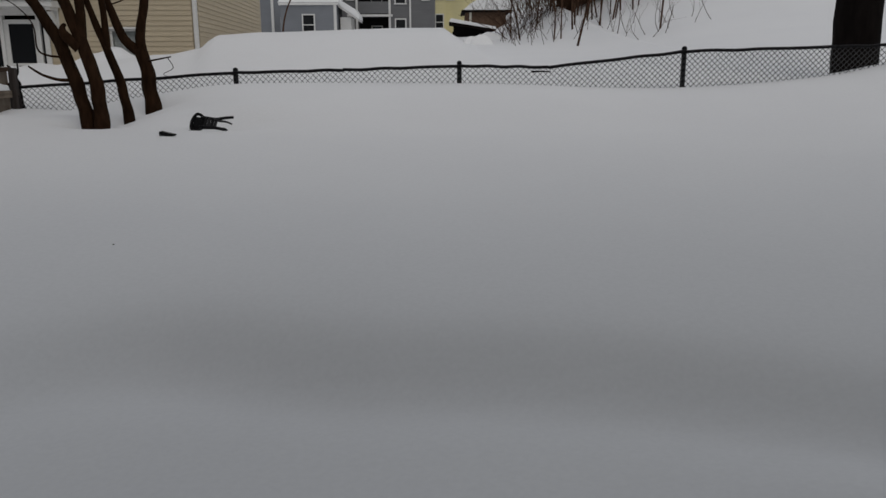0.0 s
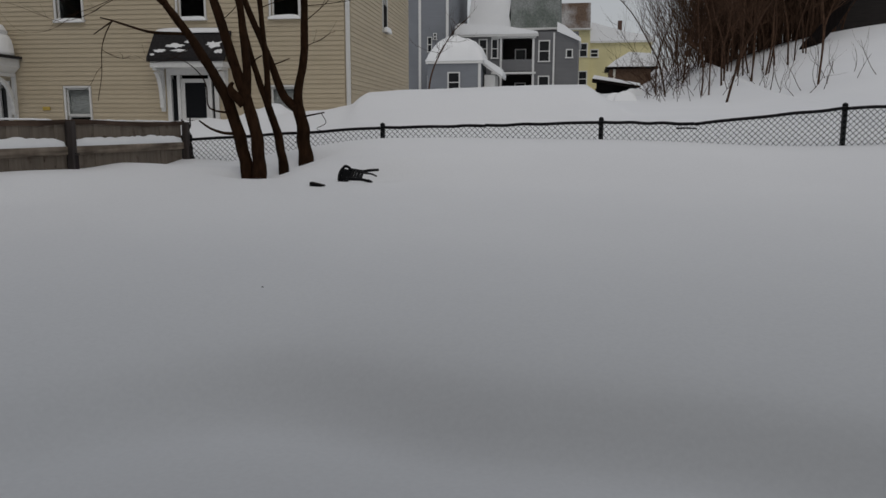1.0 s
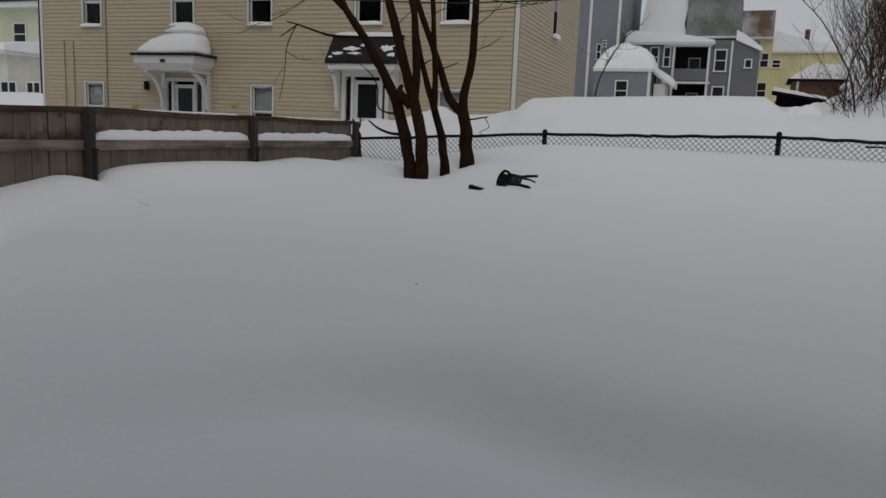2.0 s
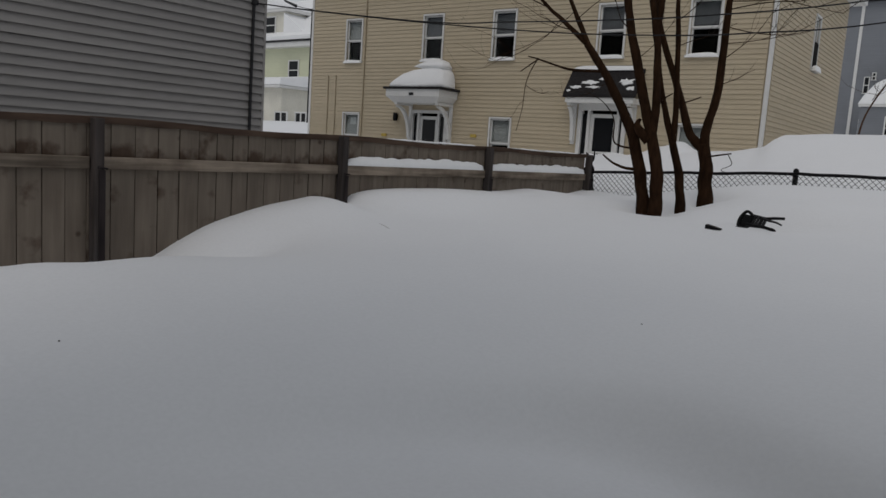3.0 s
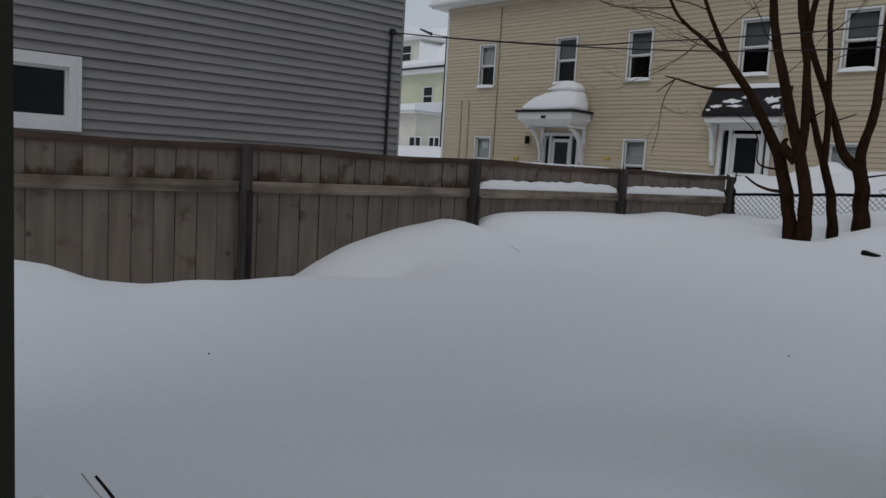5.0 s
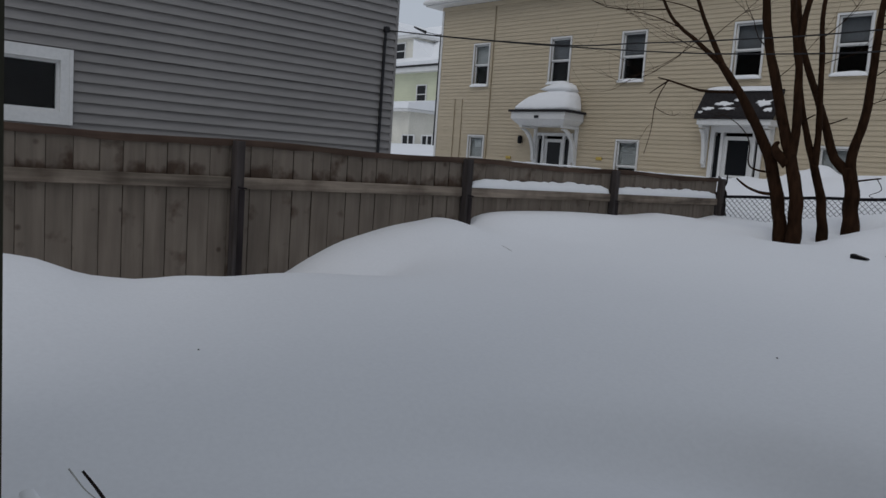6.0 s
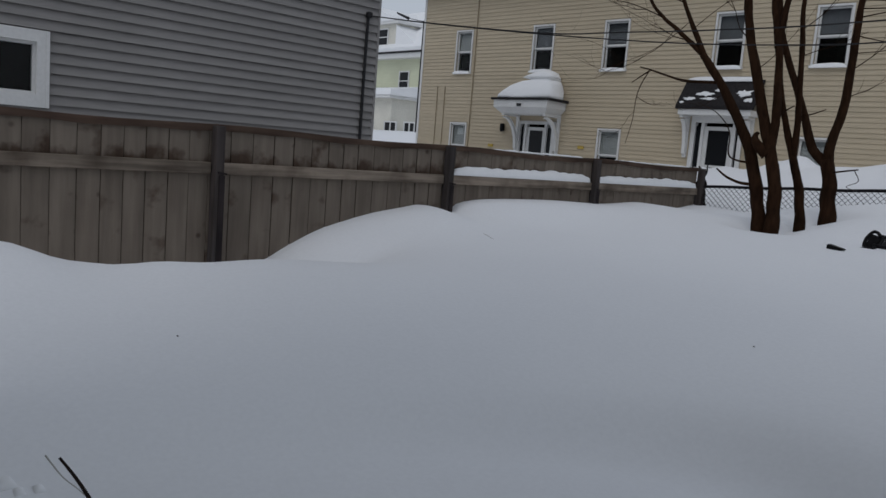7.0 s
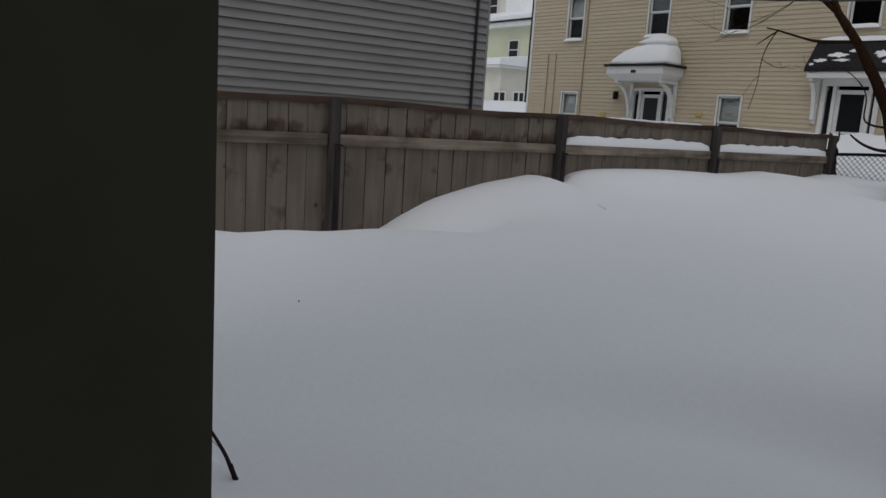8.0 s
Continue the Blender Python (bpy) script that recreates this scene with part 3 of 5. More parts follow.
    for i in range(4):
        bm.faces.new((lo[i], lo[(i + 1) % 4], mid[(i + 1) % 4], mid[i]))
    for f in ((mid[0], mid[1], hi[1], hi[0]), (mid[1], mid[2], hi[1]), (mid[2], mid[3], hi[0], hi[1]), (mid[3], mid[0], hi[0])):
        bm.faces.new(f)
    single("roof_snow", bm, SNOW_CAP, "thick even layer of snow on the hipped roof", "snow", "snow caps", "", False, m)
    # windows
    for (a, b), bl, mat in zip(ups, (0.47, 0.5, 0.48, 0.5, 0.45), (BLIND, CURTAIN, CURTAIN, CURTAIN, CURTAIN)):
        sash_window(h, a, b, 4.17, 5.3, bl, True, blind_mat=mat)
    for (a, b), bl in zip(lows, (0.8, 0.55, 0.5)):
        sash_window(h, a, b, 1.45, 2.66, bl)
    part("paper_notice", box((-15.75, 0.105, 2.36), (-15.52, 0.108, 2.56)), WHITE_TRIM, h, "white card in the window")
    w = sash_window(side, 3.5, 4.0, 4.3, 5.5, 0.0, trim=0.05)
    # near-black sheet added to make the lower sash look dark
    part("insect_screen", box((3.5, -0.03, 4.3), (3.98, -0.02, 4.92)), ROOM_DARK, w, "dark sheet added over the lower sash")
    snow_heap("snow_on_sill", m @ pose(X1, 0, 0, 0, 0, 90), 3.42, 4.06, -0.16, -0.036, 4.225, 0.13, "thick ridge of snow lying on a window sill")
    # doors
    for k, (a, b, c, d) in enumerate(doors):
        bm = bmesh.new()
        l0, l1, top = (-13.08, -12.47, 2.66) if k == 0 else (-8.02, -7.36, 2.85)
        for lo, hi in (((a - 0.05, -0.04, c), (a + 0.05, 0.1, d)), ((b - 0.05, -0.04, c), (b + 0.05, 0.1, d)), ((a + 0.05, -0.04, top + 0.08), (b - 0.05, 0.1, d)),
                       ((l0 - 0.07, -0.03, c), (l0, 0.1, top + 0.08)), ((l1, -0.03, c), (l1 + 0.07, 0.1, top + 0.08))):
            block(bm, lo, hi)
        door = part("door", bm, WHITE_TRIM, h, "white storm door with a large glass panel")
        e = 0.085
        bm = bmesh.new()
        for lo, hi in (((l0, 0.02, c), (l0 + e, 0.06, top)), ((l1 - e, 0.02, c), (l1, 0.06, top)), ((l0 + e, 0.02, top - e), (l1 - e, 0.06, top)),
                       ((l0 + e, 0.02, c), (l1 - e, 0.06, c + 0.5)), ((l0 + e, 0.022, c + 1.22), (l1 - e, 0.058, c + 1.27))):
            block(bm, lo, hi)
        part("door_leaf", bm, WHITE_TRIM, door)
        part("pane", box((l0 + e, 0.036, c + 0.5), (l1 - e, 0.042, top - e)), FAR_PANE, door)
        part("door_handle", box((l0 + 0.02, -0.03, c + 0.98), (l0 + 0.06, 0.02, c + 1.12), 0.006), BLACK_STEEL, door)
        # dark strips put in for the shade of the recess beside the leaf
        for x0, x1 in ((a + 0.05, l0 - 0.07), (l1 + 0.07, b - 0.05)):
            if x1 - x0 > 0.02:
                part("recess_shade_strip", box((x0, 0.03, c), (x1, 0.04, top)), FAR_PANE, door, "narrow dark strip standing for the shaded recess beside the door")
        part("door_step", box((a - 0.2, -0.9, 0), (b + 0.2, -0.02, c - 0.03), 0.02), WALL_PAINT, h)
    # the two door hoods
    hood = part("door_hood", block(bmesh.new(), (-13.7, -0.88, 3.3), (-11.78, -0.02, 3.36)), SHINGLE, h, "dark-edged hood on white scrolled brackets")
    def flare(x, y, z):
        k = 0.0 if z > 3.1 else 0.16
        return (x + k if x < -12.7 else x - k, y + k if y < -0.5 else y, z)
    part("crown_moulding", block(bmesh.new(), (-13.62, -0.84, 3.12), (-11.86, -0.02, 3.3)), WHITE_TRIM, hood)
    part("soffit", block(bmesh.new(), (-13.62, -0.84, 2.96), (-11.86, -0.02, 3.12), flare), WHITE_TRIM, hood)
    for x in (-13.38, -12.02):
        part("bracket", scroll_bracket(0.7, 1.0), WHITE_TRIM, hood).matrix_local = Matrix.Translation((x, 0, 1.98))
    part("number_plate", box((-12.82, -0.86, 3.14), (-12.68, -0.842, 3.21)), PIPE_GREY, hood)
    hood2 = part("shed_hood", block(bmesh.new(), (-8.56, -0.45, 3.19), (-6.78, -0.02, 3.27), lambda x, y, z: (x, y, z + (0.6 if y > -0.2 else 0))), SHINGLE, h, "sloping dark shingle hood with patches of snow")
    part("fascia", block(bmesh.new(), (-8.5, -0.42, 3.07), (-6.84, -0.02, 3.19)), WHITE_TRIM, hood2)
    for x in (-8.42, -6.94):
        part("bracket", scroll_bracket(0.38, 0.95), WHITE_TRIM, hood2).matrix_local = Matrix.Translation((x, 0, 2.13))
    part("lantern", box((-13.95, -0.14, 2.5), (-13.83, -0.02, 2.72), 0.03), BLACK_STEEL, h, "small black wall lantern")
    for x, z in ((-14.31, 2.1), (-11.27, 2.2)):
        part("wall_vent", box((x - 0.09, -0.05, z - 0.04), (x + 0.09, -0.012, z + 0.04), 0.01), OCHRE, h, "small ochre vent cover")
    for x, z0, z1, r in ((-15.2, 1.5, 6.35, 0.016), (-16.6, 1.5, 3.75, 0.012), (-16.29, 1.5, 3.75, 0.012)):
        bm = bmesh.new()
        tube(bm, [(x, -0.03, z0), (x + 0.01, -0.03, (z0 + z1) / 2), (x, -0.03, z1)], r, r, 6)
        part("wall_cable", bm, PIPE_TAN, h, "thin cable clipped down the siding")
    # snow on the hoods
    hm = m
    bm = bmesh.new()
    rows = []
    for z, x0, x1, y0, y1 in ((3.36, -13.66, -11.8, -0.86, -0.03), (3.44, -13.62, -11.8, -0.86, -0.03), (3.56, -13.5, -11.83, -0.82, -0.03), (3.7, -13.28, -11.88, -0.75, -0.03), (3.8, -12.95, -11.96, -0.66, -0.03),
                              (3.85, -12.7, -12.02, -0.6, -0.03), (3.87, -12.72, -12.0, -0.6, -0.03), (3.89, -12.95, -11.96, -0.64, -0.03), (3.97, -12.85, -12.0, -0.58, -0.03), (4.05, -12.65, -12.12, -0.48, -0.03), (4.11, -12.48, -12.28, -0.36, -0.06)):
        ring = []
        for k in range(20):
            a = 2 * math.pi * k / 20
            c, s = math.cos(a), math.sin(a)
            u, v = math.copysign(abs(c) ** 0.45, c), math.copysign(abs(s) ** 0.45, s)
            p = Vector(((x0 + x1) / 2 + u * (x1 - x0) / 2, (y0 + y1) / 2 + v * (y1 - y0) / 2, z))
            j = 0.035 * noise.noise(p * 4)
            ring.append(bm.verts.new(p + Vector((u * j, -abs(j), j if 3.4 < z < 4.05 else 0))))
        rows.append(ring)
    for u, v in zip(rows, rows[1:]):
        for k in range(20):
            bm.faces.new((u[k], u[(k + 1) % 20], v[(k + 1) % 20], v[k]))
    bm.faces.new(rows[0][::-1])
    bm.faces.new(rows[-1])
    single("hood_snow", bm, SNOW_CAP, "tall stepped cap of snow piled on the door hood", "snow", "snow caps", "", True, hm)
    snow_heap("hood_ridge_snow", hm, -8.54, -6.82, -0.1, -0.02, 3.83, 0.1, "thin ridge of snow along the top of the hood", 30, 4, 0, 4)
    for px, py, rx, ry in ((-7.98, -0.26, 0.22, 0.035), (-8.3, -0.34, 0.13, 0.025), (-7.84, -0.34, 0.17, 0.018), (-7.68, -0.2, 0.1, 0.02), (-7.1, -0.25, 0.16, 0.05), (-6.96, -0.36, 0.1, 0.03), (-8.45, -0.4, 0.06, 0.015)):
        bm = bmesh.new()
        def on_hood(x, y, up):
            return bm.verts.new((x, y, 3.272 + 0.6 * (y + 0.45) / 0.43 + up))
        mid = on_hood(px, py, 0.018)
        rim, skirt = [], []
        for k in range(18):
            a = 2 * math.pi * k / 18
            g = 1 + 0.9 * noise.noise(Vector((px * 3 + 2.2 * math.cos(a), py * 3 + 2.2 * math.sin(a), 0)))
            for ring, f, up in ((rim, 0.86, 0.014), (skirt, 1.0, 0.0)):
                ring.append(on_hood(px + rx * g * f * math.cos(a), py + ry * g * f * math.sin(a), up))
        for k in range(18):
            q = (k + 1) % 18
            bm.faces.new((mid, rim[k], rim[q]))
            bm.faces.new((rim[k], skirt[k], skirt[q], rim[q]))
        bm.faces.new(skirt[::-1])
        single("snow_patch", bm, SNOW_CAP, "half-melted patch of snow on dark shingles", "snow", "snow caps", "", True, hm)
    return h


def scroll_bracket(deep, tall):
    """A curved bracket: post against the wall, arm under the hood and a bowed brace."""
    bm = bmesh.new()
    block(bm, (-0.045, -0.07, 0), (0.045, -0.017, tall))
    block(bm, (-0.045, -deep, tall - 0.07), (0.045, -0.07, tall))
    pts = []
    for i in range(9):
        a = i / 8 * math.pi / 2
        pts.append((-0.09 - (deep - 0.14) * (1 - math.cos(a)), 0.1 + (tall - 0.2) * math.sin(a)))
    for (a, b), (c, d) in zip(pts, pts[1:]):
        block(bm, (-0.04, 0, 0), (0.04, 1, 1), lambda x, y, z, a=a, b=b, c=c, d=d: (x, (a if z == 0 else c) + (0.04 if y else -0.035), (b if z == 0 else d) + (0.015 if y else -0.02)))
    return bm


CURTAIN = material("grey_curtain", (0.16, 0.16, 0.17), 0.85, vary=0.1, grain=20, stain=2, bump=0.05, stretch=(3, 1, 0.3))
PIPE_TAN = material("tan_cable", (0.3, 0.25, 0.17), 0.6, vary=0.1, grain=20, bump=0)
FAR_PANE = bpy.data.materials.new("dark_pane")
FAR_PANE.use_nodes = True
fp = FAR_PANE.node_tree.nodes["Principled BSDF"]
fp.inputs["Base Color"].default_value, fp.inputs["Roughness"].default_value = (0.012, 0.013, 0.015, 1), 0.15
fp.inputs["Specular IOR Level"].default_value = 0.2
tan_house()


# ---- grey house ----
def grey_house():
    m = pose(-8.8, 0, 0, 0, 0, 90)
    h = thing("house", m, "grey clapboard house wall with one white-framed window", "house", "houses")
    hole = (1.32, 2.3, 2.05, 2.58)
    wall = wall_with_openings(h, GREY_SIDING, -6, 6.66, 0, 8.4, [hole])
    clapboards(wall, GREY_SIDING, -5.9, 6.63, 0.77, 8.3, 0.108, [(1.2, 2.42, 1.93, 2.7)], proud=0.042)
    part("corner_board", box((6.63, -0.03, 0.5), (6.675, 0.05, 8.4), 0.005), GREY_SIDING, h)
    for name, lo, hi in (("end_wall", (6.52, 0.14, 0), (6.66, 8, 8.4)), ("far_end_wall", (-6, 0.14, 0), (-5.86, 8, 8.4)), ("back_wall", (-6, 8, 0), (6.66, 8.14, 8.4))):
        part(name, box(lo, hi), GREY_SIDING, h)
    # added near-black backdrop, so the room behind the pane looks unlit
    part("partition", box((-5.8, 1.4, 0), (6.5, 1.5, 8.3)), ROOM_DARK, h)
    part("eave", box((-6.3, -0.35, 8.4), (6.95, 8.5, 8.55), 0.01), WHITE_TRIM, h)
    part("roof", prism([(-0.35, 8.55), (8.5, 8.55), (4.07, 11.2)], -6.3, 6.95, "x"), SHINGLE, h)
    x0, x1, z0, z1 = hole
    bm = bmesh.new()
    for lo, hi in (((x0 - 0.12, -0.05, z0 - 0.13), (x0, 0.1, z1 + 0.12)), ((x1, -0.05, z0 - 0.13), (x1 + 0.12, 0.1, z1 + 0.12)), ((x0, -0.05, z1), (x1, 0.1, z1 + 0.12)), ((x0, -0.06, z0 - 0.13), (x1, 0.1, z0))):
        block(bm, lo, hi)
    win = part("window", bm, WHITE_TRIM, h, "wide white vinyl window frame")
    bm = bmesh.new()
    for lo, hi in (((x0, 0.0, z0), (x0 + 0.03, 0.05, z1)), ((x1 - 0.03, 0.0, z0), (x1, 0.05, z1)), ((x0 + 0.03, 0.0, z1 - 0.03), (x1 - 0.03, 0.05, z1)), ((x0 + 0.03, 0.0, z0), (x1 - 0.03, 0.05, z0 + 0.03))):
        block(bm, lo, hi)
    part("sash", bm, WHITE_TRIM, win)
    part("outer_bead", box((x1 + 0.085, -0.058, z0 - 0.13), (x1 + 0.12, -0.05, z1 + 0.12)), WHITE_TRIM, win)
    pane = part("pane", box((x0 + 0.03, 0.02, z0 + 0.03), (x1 - 0.03, 0.026, z1 - 0.03)), GLASS, win)
    pane.visible_shadow = False
    bm = bmesh.new()
    tube(bm, [(6.43, -0.05, 0.7), (6.43, -0.05, 2), (6.44, -0.05, 3.4), (6.45, -0.06, 3.58)], 0.022, 0.022, 8)
    part("service_pipe", bm, PIPE_GREY, h, "thin dark service pipe beside the corner")
    part("cable_bracket", box((6.41, -0.1, 3.54), (6.49, -0.02, 3.62), 0.015), PIPE_GREY, h)
    return h


grey_house()


# ---- board fence ----
def fence_top(y):
    return 1.845 + 0.012 * math.sin(y * 2.46)


def board_fence():
    f = thing("board_fence", pose(-5.8, 0, 0), "weathered grey-brown board fence with posts and one rail showing", "fence")
    y = -3.4
    while y < 10.5:
        wide = random.choice((0.165, 0.18, 0.19, 0.2))
        top = fence_top(y) + random.uniform(-0.004, 0.004)
        gap = random.choice((0.003, 0.004, 0.006, 0.009, 0.013)) if y < 5.4 else random.choice((0.001, 0.002, 0.004))
        t = random.uniform(-0.003, 0.003)
        bm = block(bmesh.new(), (-0.062 + t, y + gap / 2, 0.2), (-0.043 + t, min(y + wide, 10.52) - gap / 2, top))
        bmesh.ops.bevel(bm, geom=[e for e in bm.edges if abs(e.verts[0].co.z - e.verts[1].co.z) > 0.5], offset=0.003, segments=1, affect="EDGES")
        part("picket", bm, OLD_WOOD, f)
        y += wide
    posts = (-2.2, 0.3, 2.865, 5.42, 7.95, 10.56)
    for k, y in enumerate(posts):
        post = part("post", box((-0.035, y - 0.042, 0.1), (0.056, y + 0.036, fence_top(y) + 0.012), 0.006), POST_WOOD, f, "dark grey square post")
        part("face_board", box((0.056, y - 0.012, 0.1), (0.066, y + 0.041, 1.47), 0.003), POST_FACE, post, "nearly black strip on the post's face")
        bm = bmesh.new()
        tube(bm, [(0.062, y - 0.02, 1.492), (0.062, y + 0.055, 1.482)], 0.008, 0.008, 6)
        part("bolt", bm, POST_FACE, post, soft_shade=True)
    for a, b in zip(posts, posts[1:]):
        for z in (1.475, 0.55):
            bm = block(bmesh.new(), (-0.04, a + 0.052, z), (0.0, b - 0.052, z + 0.095))
            bmesh.ops.bevel(bm, geom=bm.edges[:], offset=0.004, segments=1, affect="EDGES")
            part("rail", bm, RAIL_WOOD, f)
        bm, n, old = bmesh.new(), 10, None
        for i in range(n + 1):
            u = a + (b - a) * i / n
            ring = [bm.verts.new((px, u, fence_top(u) + pz)) for px, pz in ((-0.038, -0.03 + 0.007 * math.sin(u * 9)), (-0.022, -0.032 + 0.007 * math.sin(u * 9)), (-0.022, 0.02), (-0.078, 0.024), (-0.078, 0.004), (-0.038, 0.004))]
            if old:
                for q in range(6):
                    bm.faces.new((old[q], old[(q + 1) % 6], ring[(q + 1) % 6], ring[q]))
            else:
                bm.faces.new(ring)
            old = ring
        bm.faces.new(old[::-1])
        part("cap_board", bm, CAP_WOOD, f, "brown rotting cap board")
    # thin sheet added behind the pickets so the gaps between them look dark
    part("backing", box((-0.072, -3.4, 0.2), (-0.068, 10.5, 1.82)), POST_WOOD, f)
    return f


board_fence()
for a, b in ((5.5, 7.88), (8.02, 10.48)):
    snow_heap("rail_snow", pose(-5.8, (a + b) / 2, 0, 0, 0, 90), -(b - a) / 2, (b - a) / 2, 0.004, 0.042, 1.571, 0.095, "long uneven strip of snow lying on the fence rail", 90, 6, 0, 9, "rail snow", 0.2)
for a, b in ((6.1, 7.75), (8.35, 10.3)):
    snow_heap("cap_snow", pose(-5.8, (a + b) / 2, 0, 0, 0, 90), -(b - a) / 2, (b - a) / 2, 0.05, 0.078, 1.864, 0.014, "thin broken line of snow on the fence cap", 40, 4, 0, 9, "cap snow", 0.5)


# ---- wire fence ----
RAIL = ((-5.86, 1.6), (-2.81, 1.79), (-1.34, 1.822), (0.23, 1.87), (1.43, 1.85), (3.27, 2.05), (5.29, 2.105), (6.6, 2.14), (9.4, 2.3))


def rail_z(x):
    return float(np.interp(x, [p[0] for p in RAIL], [p[1] for p in RAIL]))


def wire_fence():
    f = thing("chain_link_fence", pose(0, 10.6, 0), "low chain-link fence with a black top rail, half buried in snow", "fence")
    for k, (a, b) in enumerate(zip(RAIL, RAIL[1:])):
        bm = bmesh.new()
        n = 6
        tube(bm, [(a[0] + (b[0] - a[0]) * i / n, 0, a[1] + (b[1] - a[1]) * i / n + 0.006 * math.sin(9 * i + k)) for i in range(n + 1)], 0.021, 0.021, 8)
        part("top_rail", bm, BLACK_STEEL, f, soft_shade=True)
    for x in (-5.86, -2.81, 0.23, 3.27, 6.32, 9.37):
        z, bm, thick = rail_z(x), bmesh.new(), 0.034 if x > -5 else 0.055
        tube(bm, [(x, 0.05, 0.3), (x, 0.05, z - 0.3), (x, 0.05, z + 0.03)], thick, thick, 10)
        p = part("fence_post", bm, BLACK_STEEL, f, soft_shade=True)
        bm = bmesh.new()
        bmesh.ops.create_uvsphere(bm, u_segments=10, v_segments=6, radius=thick * 1.08, matrix=Matrix.Translation((x, 0.05, z + 0.035)))
        part("post_cap", bm, BLACK_STEEL, p, soft_shade=True)
    # woven wires: zigzags that share their bends with the next one
    verts, faces, step = [], [], 0.038
    count = int((9.3 + 5.8) / step)
    for i in range(count):
        x = -5.8 + i * step
        prev = None
        drop = int((0.95 if x < 7 else 0.7) / (step / 1.0))
        for j in range(drop + 1):
            side = (j + i) % 2
            px, pz = x + (step / 2 if side else -step / 2) * 1.02, rail_z(x) - 0.02 - j * step * 0.98
            py = 0.02 + 0.004 * (1 if (i + j) % 2 else -1)
            w = 0.0047
            ring = [len(verts) + q for q in range(3)]
            verts += [(px - w, py, pz), (px + w, py - w * 0.6, pz), (px, py + w, pz + w)]
            if prev:
                faces += [(prev[q], prev[(q + 1) % 3], ring[(q + 1) % 3], ring[q]) for q in range(3)]
            prev = ring
    me = bpy.data.meshes.new("wire_mesh")
    me.from_pydata(verts, [], faces)
    me.materials.append(GALVANISED)
    ob = new("wire_mesh", me)
    ob.parent = f
    tagged(ob, "dull grey diamond wire mesh", "", "", "stuff")
    return f


wire_fence()
bm = bmesh.new()
tube(bm, [(1.2, 10.56, 1.79), (1.33, 10.555, 1.795), (1.46, 10.56, 1.788)], 0.012, 0.008, 6)
single("stick", bm, DARK_BARK, "short dark stick caught in the wire fence", "stick")


vine = thing("vine", pose(-5.83, 10.66, 1.2), "dark dead vine wound round the corner post", "plant")
vr = random.Random(4)
for k in range(7):
    bm, a0, r = bmesh.new(), vr.uniform(0, 6.28), vr.uniform(0.05, 0.085)
    tall = vr.uniform(0.45, 0.76)
    tube(bm, [(r * math.cos(a0 + 1.5 * i) + vr.uniform(-0.02, 0.02), r * math.sin(a0 + 1.5 * i), -0.1 + (tall + 0.1) * i / 6) for i in range(7)], vr.uniform(0.016, 0.03), 0.01, 6, 0.3)
    part("vine_stem", bm, DARK_BARK, vine, soft_shade=True)

# ---- trees by the fence ----
def twigs_from(bm, base, way, length, r, depth, rng):
    pts, p, d = [base], Vector(base), Vector(way).normalized()
    for i in range(4):
        d = (d + Vector((rng.uniform(-0.3, 0.3), rng.uniform(-0.3, 0.3), rng.uniform(-0.12, 0.3)))).normalized()
        p = p + d * length / 4
        pts.append(p.copy())
    tube(bm, pts, r, r * 0.4, 4 if depth else 3, 0, 2)
    if depth:
        for k in range(rng.randint(2, 4)):
            q = pts[rng.randint(1, 4)]
            twigs_from(bm, q, d + Vector((rng.uniform(-1, 1), rng.uniform(-1, 1), rng.uniform(-0.3, 0.7))), length * rng.uniform(0.45, 0.75), r * 0.5, depth - 1, rng)


def yard_tree(label, trunk, branches, twig_spots, seed):
    """A leafless stem: trunk and branches as (points, radius at foot, radius at tip), all at the tree's own depth."""
    rng = random.Random(seed)
    x, y, z = trunk[0][0]
    t = thing("tree", pose(x, y, z), label, "tree", "bare trees by the fence")
    def local(pts):
        return [(px - x, py - y, pz - z) for px, py, pz in pts]
    bm = bmesh.new()
    tube(bm, [(0.03, 0, -0.55), *local(trunk[0])], trunk[1] * 0.96, trunk[2] * 0.84, 12, 0.26, 5)
    part("trunk", bm, BARK, t, soft_shade=True)
    for pts, r0, r1 in branches:
        bm = bmesh.new()
        tube(bm, local(pts), r0 * 0.84, r1 * 0.84, 10, 0.24, 5)
        part("branch", bm, BARK, t, soft_shade=True)
    bm = bmesh.new()
    for base, way, length, r, depth in twig_spots:
        twigs_from(bm, Vector(local([base])[0]), Vector(way), length, r, depth, rng)
    if twig_spots:
        tagged(part("twig_growth", bm, BARK, t), "", "", "", "stuff")
    return t


